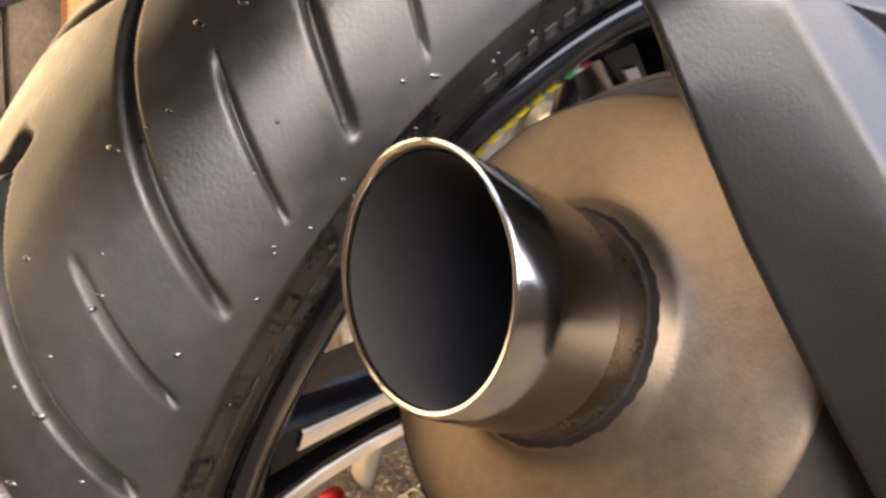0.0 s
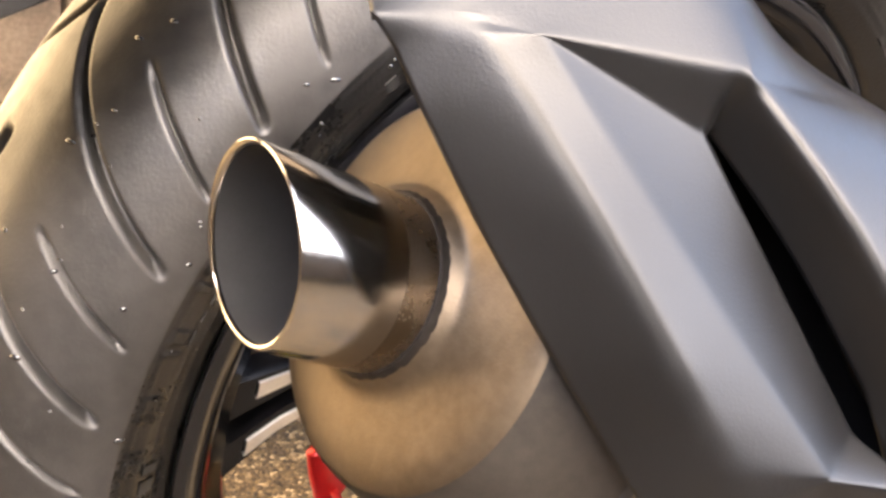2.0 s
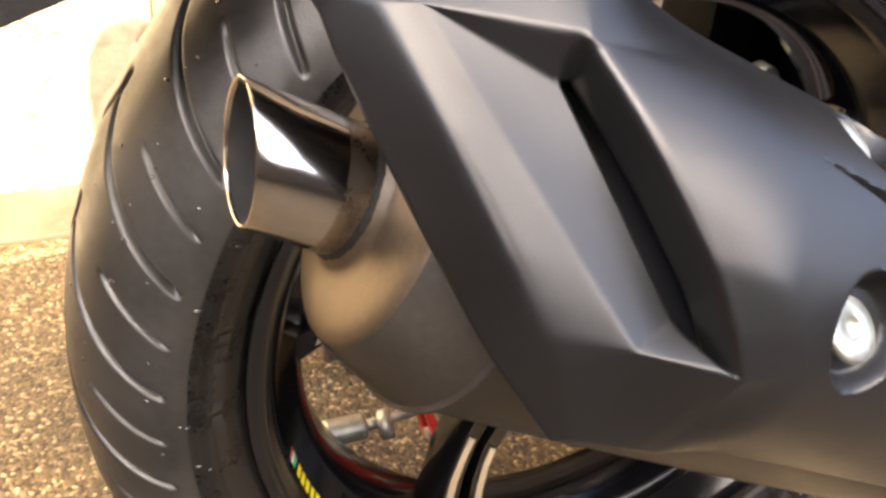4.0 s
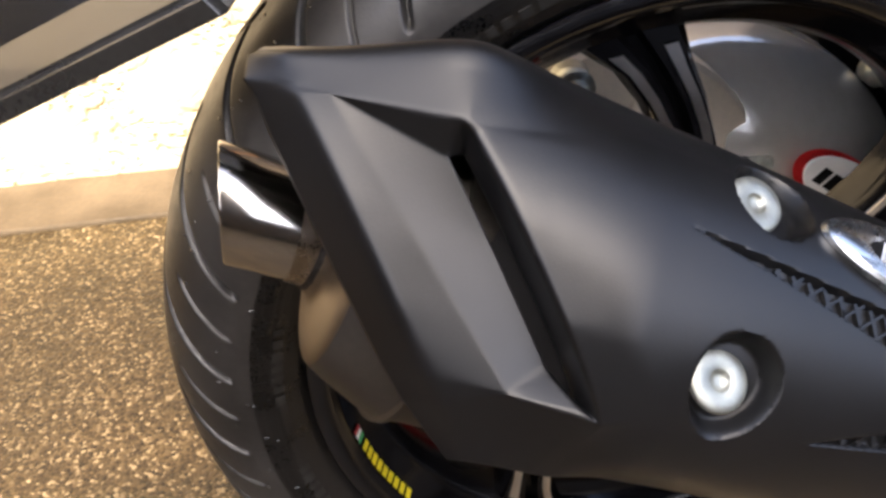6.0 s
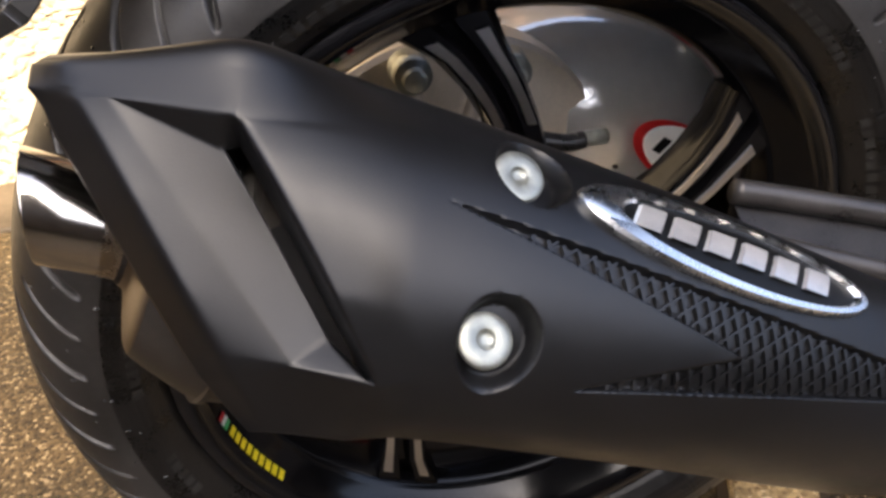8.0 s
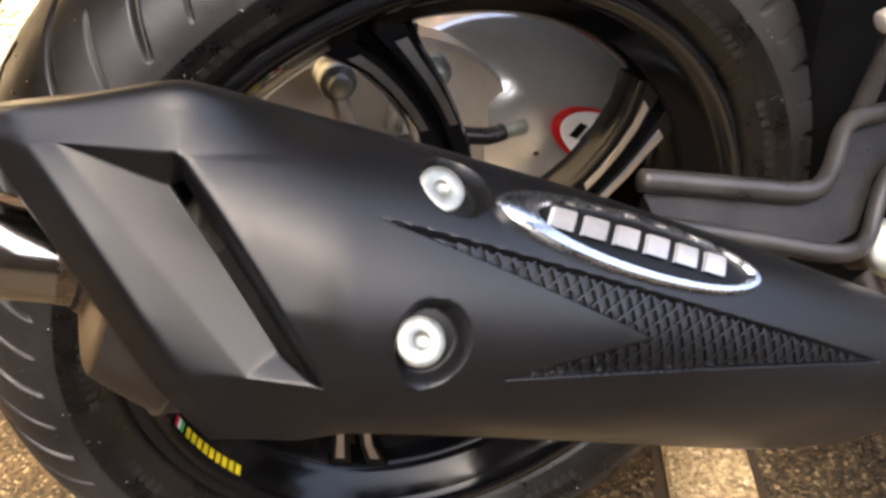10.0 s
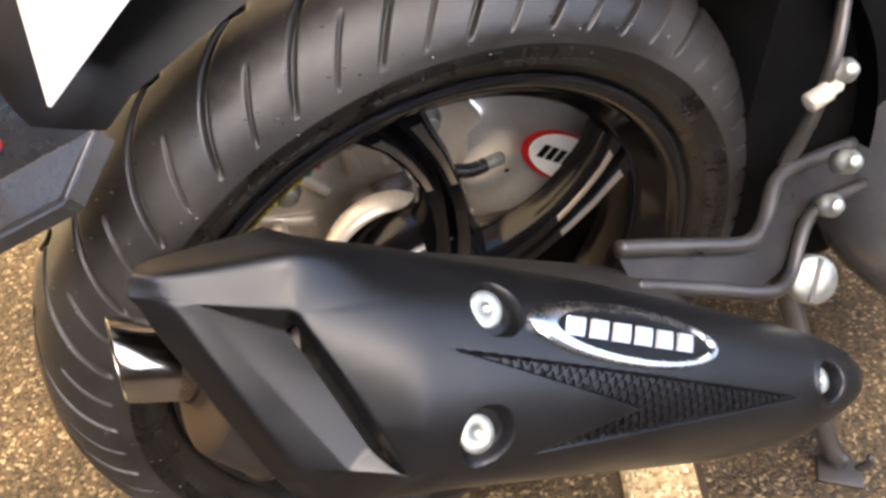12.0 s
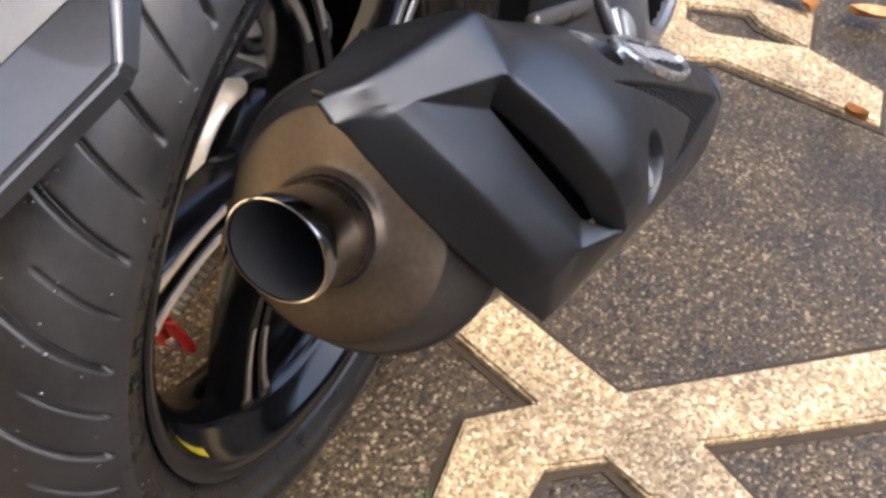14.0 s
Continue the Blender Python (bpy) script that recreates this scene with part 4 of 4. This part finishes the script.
K_CREST = np.array([0.010, 0.010, 0.010, 0.011, 0.013, 0.010, 0.004, -0.002, -0.008])
K_MID = np.array([0.003, 0.003, 0.003, 0.002, 0.003, 0.002, 0.0, 0.0, 0.002])


def eased(knots, wide):
    """A smooth curve through knots over KL, as a table."""
    x = np.linspace(-0.22, 0.36, 581)
    y = np.interp(x, KL, knots)
    k = np.exp(-0.5 * (np.arange(-40, 41) / wide) ** 2)
    pad = np.r_[np.full(40, y[0]), y, np.full(40, y[-1])]
    return x, np.convolve(pad, k / k.sum(), "valid")


T_TOP, T_BOT, T_CREST, T_MID = eased(K_TOP, 3), eased(K_BOT, 12), eased(K_CREST, 16), eased(K_MID, 16)


def shield_skin(l, p):
    """(v, n) of the shield's skin at l along it and p across it, from 1 at the top to -1 at the bottom."""
    top, bot, crest, mid = (np.interp(l, *k) for k in (T_TOP, T_BOT, T_CREST, T_MID))
    s, c = np.sin(p * np.pi / 2), np.cos(p * np.pi / 2)
    v = mid + np.where(p > 0, top - mid, mid - bot) * s
    round_drop = 0.054 * (1 - np.sign(c) * np.abs(c) ** 0.9)
    return v, crest - round_drop


def edge_dist(l, v, a, b):
    """Signed distance to the left of the line from a to b."""
    d = np.array(b) - np.array(a)
    d = d / np.hypot(*d)
    return d[0] * (v - a[1]) - d[1] * (l - a[0])


BOLTS = [(0.0025, 0.0278), (-0.0025, -0.0278), (0.2265, -0.001)]
GRILLE = dict(ml=(-0.0264, 0.0087), mr=(0.207, -0.0109), mb=(0.0256, -0.0376), mp=(0.0841, -0.0175))


def grille_inside(l, v):
    g = GRILLE
    top, bot = -edge_dist(l, v, g["ml"], g["mr"]), edge_dist(l, v, g["mb"], g["mr"])
    notch = np.maximum(edge_dist(l, v, g["ml"], g["mp"]), -edge_dist(l, v, g["mb"], g["mp"]))
    return np.minimum(np.minimum(top, bot), notch)


def shield_depth(l, v):
    """How far the skin is pressed in: the bolt pockets and the grille."""
    d = np.zeros_like(l)
    for k, (bl_, bv) in enumerate(BOLTS):
        r = np.hypot((l - bl_ - 0.0025), (v - bv + 0.0008))
        rad = 0.0138 if k < 2 else 0.0112
        d = np.maximum(d, 0.0085 * smooth_step((rad - r) / 0.0035))
        d = d - 0.0012 * np.exp(-((r - rad - 0.0012) / 0.0018) ** 2)
    d = d + 0.0032 * smooth_step(grille_inside(l, v) / 0.0014)
    return d


def along(keys, f):
    """Points at the fractions f of a line through keys."""
    k = np.array(keys, float)
    t = np.r_[0, np.cumsum(np.linalg.norm(np.diff(k, axis=0), axis=1))]
    return np.stack([np.interp(np.asarray(f) * t[-1], t, k[:, i]) for i in range(3)], 1)


# the rear facets, in millimetres (along, up, out): rear edge, crease, vent edge, slot's two sides, crest
MIDS = np.linspace(0, 1, 9)
REAR = along([(-142, 26, -33), (-137, 19, -34.5), (-121, 2, -39.5), (-105, -16, -42.5), (-86, -37, -45)], MIDS)
CREASE = along([(-132, 25, -21), (-125, 17, -21), (-109, -2.5, -22), (-87.5, -28, -25.5), (-75.5, -40.5, -29)], MIDS)
VENT_EDGE = along([(-123, 26, -16), (-90, -7.2, -18.2), (-56, -41, -21)], MIDS)
SLOT_REAR = along([(-87.5, 16, -10.5), (-69, -4, -14.5), (-46, -31.5, -19)], MIDS)
CREST = along([(-85.5, 20, 1), (-76, 8, 2), (-66, -5, 2), (-49, -26, -0.5), (-38, -38, -6)], MIDS)
SLOT_FRONT = CREST + np.array([2.5, -0.8, -13.5])
P_ROWS = [1.05, 0.66, 0.30, 0.25, *np.linspace(0.25, -0.48, 9)[1:-1], -0.48, -0.56, -1.0]
N_ROWS = [34, 34, 12] + [12] * 8 + [14, 46]
NETS = [
    [(-145.5, 43.5, -34.5), (-139, 46.5, -35), (-122, 53, -35), (-96, 62.5, -35.5), (-93, 64, -35.5), (-90, 65.5, -35.5)],
    [(-148, 39.5, -32.5), (-140, 37, -21), (-122, 40.5, -13), (-94, 46.5, 4), (-91, 47.2, 5.5), (-88, 48, 6.5)],
    [(-147, 30, -32), (-133.5, 28, -21.5), (-123, 26, -16), (-92, 22.6, -1), (-89.5, 22.3, 0), (-87, 22, 1)],
]
NETS += [[REAR[k], CREASE[k], VENT_EDGE[k], SLOT_REAR[k], SLOT_FRONT[k], CREST[k]] for k in range(9)]
NETS += [
    [(-78, -45, -45.5), (-69.5, -46, -33), (-56, -41.6, -21.5), (-34, -44.2, -12.6), (-32, -44.6, -12.2), (-30, -45, -11.8)],
    [(-60, -58, -48.5), (-55, -57.5, -46.5), (-48, -57.2, -45), (-36, -56.8, -44), (-33, -56.6, -44), (-30, -56.4, -44)],
]
N_COLS = [14, 20, 28, 4, 14]


def heat_shield():
    net = np.array([[list(p) for p in row] for row in NETS]) / 1000
    # rows and columns spread evenly between the key lines
    fr = np.concatenate([i + np.arange(n) / n for i, n in enumerate(N_ROWS)] + [[len(N_ROWS)]])
    fc = np.concatenate([i + np.arange(n) / n for i, n in enumerate(N_COLS)] + [[len(N_COLS)]])
    i0 = np.minimum(fr.astype(int), len(N_ROWS) - 1)
    j0 = np.minimum(fc.astype(int), len(N_COLS) - 1)
    a, b = (fr - i0)[:, None, None], (fc - j0)[None, :, None]
    g = lambda di, dj: net[(i0 + di)[:, None], (j0 + dj)[None, :]]
    rear = (g(0, 0) * (1 - a) + g(1, 0) * a) * (1 - b) + (g(0, 1) * (1 - a) + g(1, 1) * a) * b
    nr = len(fr)
    p = np.interp(fr, np.arange(len(P_ROWS)), P_ROWS)
    start = rear[:, -1]
    l_end = np.maximum(-0.030, start[:, 0] + 0.018)
    nb, nf = 44, 400
    body = np.zeros((nr, nb + nf, 3))
    for r in range(nr):
        pr = np.full(2, p[r])
        v2, n2 = shield_skin(np.array([l_end[r], l_end[r] + 0.004]), pr)
        e = np.array([l_end[r], v2[0], n2[0]])
        te = np.array([1.0, (v2[1] - v2[0]) / 0.004, (n2[1] - n2[0]) / 0.004])
        run = e[0] - start[r][0]
        t0 = (e - start[r]) / run
        t0 = np.array([1, t0[1], t0[2] * 1.3])
        t = (np.arange(1, nb + 1) / nb)[:, None]
        body[r, :nb] = (2 * t ** 3 - 3 * t ** 2 + 1) * start[r] + (t ** 3 - 2 * t ** 2 + t) * run * t0 + (3 * t ** 2 - 2 * t ** 3) * e + (t ** 3 - t ** 2) * run * te
        l = np.linspace(l_end[r], 0.268, nf + 1)[1:]
        for _ in range(6):
            v, n = shield_skin(l, np.full(nf, p[r]))
            front = 0.240 + 0.031 * (1 - np.clip(np.abs(v - 0.002) / 0.038, 0, 1) ** 2.5) ** 0.4
            l = 0.5 * l + 0.5 * (l_end[r] + (np.arange(1, nf + 1) / nf) * (front - l_end[r]))
        v, n = shield_skin(l, np.full(nf, p[r]))
        ef = front - l
        roll = 0.010 * (1 - np.sqrt(np.clip(1 - (1 - np.clip(ef / 0.018, 0, 1)) ** 2, 0, 1)))
        c = max(math.cos(p[r] * math.pi / 2), 0.25)
        body[r, nb:] = np.stack([l, v - math.sin(p[r] * math.pi / 2) * roll * 0.6, n - roll * c], 1)
    pts = np.concatenate([rear, body], 1)
    # round the folds, but keep the slot's lips and the rim as they are
    c3, c4 = sum(N_COLS[:3]), sum(N_COLS[:4])
    r3, r5 = sum(N_ROWS[:3]), sum(N_ROWS[:11])
    fixed = np.zeros(pts.shape[:2], bool)
    fixed[[0, -1]] = True
    fixed[:, [0, -1]] = True
    fixed[r3:r5 + 1, c3:c4 + 1] = True
    for _ in range(3):
        q = pts.copy()
        q[1:-1] = 0.25 * pts[:-2] + 0.5 * pts[1:-1] + 0.25 * pts[2:]
        q2 = q.copy()
        q2[:, 1:-1] = 0.25 * q[:, :-2] + 0.5 * q[:, 1:-1] + 0.25 * q[:, 2:]
        pts = np.where(fixed[..., None], pts, q2)
    # the rear border and the crease beside it are rounder
    wc = np.clip((31 - np.arange(pts.shape[1])) / 8.0, 0, 1)[None, :, None] * np.ones((pts.shape[0], 1, 1))
    wc[[0, -1]] = 0
    wc[:, 0] *= 0.15
    for _ in range(12):
        q = np.pad(pts, ((1, 1), (1, 1), (0, 0)), mode="edge")
        q = (q[:-2, 1:-1] + q[2:, 1:-1] + q[1:-1, :-2] + q[1:-1, 2:]) * 0.125 + pts * 0.5
        pts = pts + (q - pts) * wc
    # so is the lip in front of the slot
    rr, cc = np.arange(pts.shape[0])[:, None], np.arange(pts.shape[1])[None, :]
    wl = np.clip((12 - np.abs(cc - 82)) / 6.0, 0, 1) * np.clip((rr - r3 + 14) / 14.0, 0, 1) * np.clip((r5 + 10 - rr) / 10.0, 0, 1)
    for _ in range(8):
        q = np.pad(pts, ((1, 1), (1, 1), (0, 0)), mode="edge")
        q = (q[:-2, 1:-1] + q[2:, 1:-1] + q[1:-1, :-2] + q[1:-1, 2:]) * 0.125 + pts * 0.5
        pts = pts + (q - pts) * wl[..., None]
    nr1, nc1 = N_ROWS[0] + 30, pts.shape[1] - 360
    for _ in range(130):
        q = np.pad(pts[:nr1 + 1, :nc1 + 1], ((1, 0), (1, 0), (0, 0)), mode="edge")
        m = (q[:-2, 1:-1] + q[2:, 1:-1] + q[1:-1, :-2] + q[1:-1, 2:]) * 0.125 + q[1:-1, 1:-1] * 0.5
        wr = np.clip((nr1 - np.arange(nr1)) / 10.0, 0, 1)[:, None] * np.clip((nc1 - np.arange(nc1)) / 20.0, 0, 1)[None, :]
        wr[0, N_COLS[0]:] = 0
        wr[N_ROWS[0] + 4:, 0] = 0
        pts[:nr1, :nc1] += (m - pts[:nr1, :nc1]) * wr[..., None]
    # above the vent the skin turns without a hard fold
    r2 = sum(N_ROWS[:2])
    for r in range(1, r2 - 2):
        w = min(1.0, (r2 - 2 - r) / 18.0)
        s = np.r_[0, np.cumsum(np.linalg.norm(np.diff(pts[r], axis=0), axis=1))]
        ds = np.gradient(s)
        k = np.exp(-0.5 * ((s[:, None] - s[None, :]) / 0.0065) ** 2) * ds[None, :]
        soft_row = (k @ pts[r]) / k.sum(1, keepdims=True)
        at_end = np.clip((s - 0.014) / 0.012, 0, 1) * np.clip((s[-1] - s - 0.02) / 0.03, 0, 1)
        pts[r] += (soft_row - pts[r]) * (w * at_end)[:, None]
    d = shield_depth(pts[..., 0], pts[..., 1])
    cs = np.clip(np.cos(p * math.pi / 2), 0.25, 1)[:, None]
    pts[..., 1] -= np.sin(p * math.pi / 2)[:, None] * d * 0.6
    pts[..., 2] -= d * cs
    P = pts @ np.array([SL, SV, SN]) + np.array(SO)
    keep = np.ones((pts.shape[0] - 1, pts.shape[1] - 1), bool)
    keep[r3:r5, c3:c4] = False
    return sheet("heat_shield", P, False, keep.ravel())


me = heat_shield()
me.materials.append(M_PLASTIC)
shield = tagged(new("heat_shield", me), "matt black plastic heat shield with vent and bolts")
shield.parent = silencer
sol = shield.modifiers.new("thickness", "SOLIDIFY")
sol.thickness, sol.offset = 0.0025, 1


# dark sheet added so that no bright ground shows through the vent slot
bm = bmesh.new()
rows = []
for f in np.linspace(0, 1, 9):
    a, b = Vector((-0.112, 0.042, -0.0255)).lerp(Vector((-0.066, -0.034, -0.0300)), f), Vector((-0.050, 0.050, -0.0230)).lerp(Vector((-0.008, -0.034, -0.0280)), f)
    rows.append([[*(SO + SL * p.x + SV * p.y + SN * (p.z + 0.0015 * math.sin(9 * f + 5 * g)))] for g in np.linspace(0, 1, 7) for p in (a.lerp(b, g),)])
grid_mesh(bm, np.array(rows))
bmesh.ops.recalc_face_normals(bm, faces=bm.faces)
part("vent_backing", bm, M_SOOT_DARK, shield, "black sheet added behind the vent to keep it dark")


def on_shield(l, v, lift=0.0):
    """A place on the shield's skin over (l, v)."""
    ps = np.linspace(-1, 1, 300)
    vv, nn = shield_skin(np.full(300, l), ps)
    return SO + SL * l + SV * v + SN * (float(np.interp(v, vv, nn)) + lift)


def shield_normal(l, v):
    e = 0.002
    a, b = on_shield(l + e, v) - on_shield(l - e, v), on_shield(l, v + e) - on_shield(l, v - e)
    c = a.cross(b).normalized()
    return c if c.dot(SN) > 0 else -c


for k, (bl_, bv) in enumerate(BOLTS):
    p = on_shield(bl_, bv)
    nrm = (shield_normal(bl_, bv) * 0.2 + SN * 0.8).normalized()
    s = 1.0 if k < 2 else 0.85
    bm = bmesh.new()
    disc(bm, [(0.0086 * s, -0.0076), (0.0091 * s, -0.0066), (0.0089 * s, -0.0056), (0.0083 * s, -0.0051), (0.0064 * s, -0.0049), (0.0034 * s, -0.00485), (0.0030 * s, -0.0051), (0.0027 * s, -0.0066), (0.0005, -0.0063)], p, p + nrm, 40)
    xp("bolt", bm, M_ZINC, shield, "zinc-plated button-head bolt")

# grille bars, two slanting families
for ang, gap, w in ((112, 0.0048, 0.0006), (38, 0.0048, 0.0004)):
    d = np.array([math.cos(radians(ang)), math.sin(radians(ang))])
    nn_ = np.array([-d[1], d[0]])
    for i in range(-45, 46):
        run = []
        for t in np.arange(-0.16, 0.16, 0.0012):
            pnt = np.array([0.09, -0.015]) + nn_ * (i * gap) + d * t
            if grille_inside(pnt[0], pnt[1]) > 0.0008:
                run.append(pnt)
        if len(run) < 3:
            continue
        run = run[::3] + [run[-1]]
        bm = bmesh.new()
        rows = []
        for pnt in run:
            row = []
            for sgn, lift in ((-1, -0.0031), (-1, -0.0015), (1, -0.0015), (1, -0.0031)):
                o = pnt + nn_ * (sgn * w)
                row.append([*on_shield(o[0], o[1], lift)])
            rows.append(row)
        grid_mesh(bm, np.array(rows))
        bmesh.ops.recalc_face_normals(bm, faces=bm.faces)
        xp("grille_bar", bm, M_PLASTIC, shield, smooth=False)

# oval badge, its lettering as plain blocks
BC, BA, BB = (0.0787, 0.0177), 0.0592, 0.0155
tilt = math.atan2(0.013 - 0.0224, 0.118)


def badge_point(x, y, lift):
    l = BC[0] + x * math.cos(tilt) - y * math.sin(tilt)
    v = BC[1] + x * math.sin(tilt) + y * math.cos(tilt)
    return on_shield(l, v, lift)


bm = bmesh.new()
rows = []
for f, g, h, sh in ((1.0, 1.0, 0.0002, 0.0), (0.99, 0.99, 0.0022, 0.0), (0.95, 0.93, 0.0034, 0.001), (0.84, 0.77, 0.0034, 0.0050), (0.81, 0.71, 0.0016, 0.0050)):
    rows.append([[*badge_point(sh + BA * f * math.cos(a), BB * g * math.sin(a), h)] for a in np.linspace(0, 2 * math.pi, 96, endpoint=False)])
grid_mesh(bm, np.array(rows), wrap_v=True)
bmesh.ops.recalc_face_normals(bm, faces=bm.faces)
badge = xp("badge", bm, M_BADGE, shield, "chromed oval badge")
bm = bmesh.new()
rows = [[[*badge_point(0.0045 + BA * f * math.cos(a), BB * g * math.sin(a), 0.0016)] for a in np.linspace(0, 2 * math.pi, 64, endpoint=False)] for f, g in ((0.82, 0.72), (0.4, 0.4), (0.02, 0.02))]
grid_mesh(bm, np.array(rows), wrap_v=True)
bmesh.ops.recalc_face_normals(bm, faces=bm.faces)
xp("badge_field", bm, M_BLACKINK, badge, "black badge field")
for k in range(6):
    x0 = -0.0385 + 0.0137 * k
    bm = bmesh.new()
    rows = []
    for y in (-0.0049, 0.0, 0.0049):
        rows.append([[*badge_point(x0 + dx + y * 0.4, y, h)] for dx, h in ((0.0, 0.0015), (0.0009, 0.0030), (0.0102, 0.0030), (0.0112, 0.0015))])
    grid_mesh(bm, np.array(rows))
    bmesh.ops.recalc_face_normals(bm, faces=bm.faces)
    xp("badge_block", bm, M_LETTER, badge)

# ---- fallen leaves ----
for k, (x, y, r) in enumerate(((0.956, -0.226, 0.5), (0.965, -0.325, 2.1), (0.695, -0.330, 4.0))):
    bm = bmesh.new()
    rows = []
    for i in range(9):
        t = i / 8
        w = 0.022 * math.sin(math.pi * min(1, t * 0.93 + 0.07)) ** 0.8 * (0.8 if k < 2 else 0.4)
        ln = (t - 0.5) * (0.075 if k < 2 else 0.035)
        rows.append([[ln, w * s, 0.004 + 0.012 * abs(s) + 0.010 * t * t] for s in (-1, -0.5, 0, 0.5, 1)])
    grid_mesh(bm, np.array(rows))
    bmesh.ops.transform(bm, matrix=pose(x, y, 0, 4, 3, math.degrees(r)), verts=bm.verts)
    tagged(mesh_object("fallen_leaf", bm, M_LEAF), "curled orange-brown fallen leaf on the paving", "leaf", "leaves on the paving")

# ---- grass sprout in a paving joint ----
bm = bmesh.new()
rng = random.Random(3)
for k in range(9):
    a, ln = rng.uniform(0, 6.28), rng.uniform(0.010, 0.022)
    d = Vector((math.cos(a), math.sin(a), 0))
    w = Vector((-d.y, d.x, 0)) * 0.0011
    base = Vector((-0.020, -0.094, -0.008)) + d * rng.uniform(0, 0.004)
    rows = []
    for t in (0, 0.35, 0.7, 1.0):
        c = base + d * (ln * 0.7 * t * t) + Vector((0, 0, ln * t * (1 - 0.25 * t)))
        rows.append([[*(c - w * (1.02 - t))], [*(c + w * (1.02 - t))]])
    grid_mesh(bm, np.array(rows))
tagged(mesh_object("grass_sprout", bm, M_GRASS), "small green grass sprout in a paving joint", "grass")
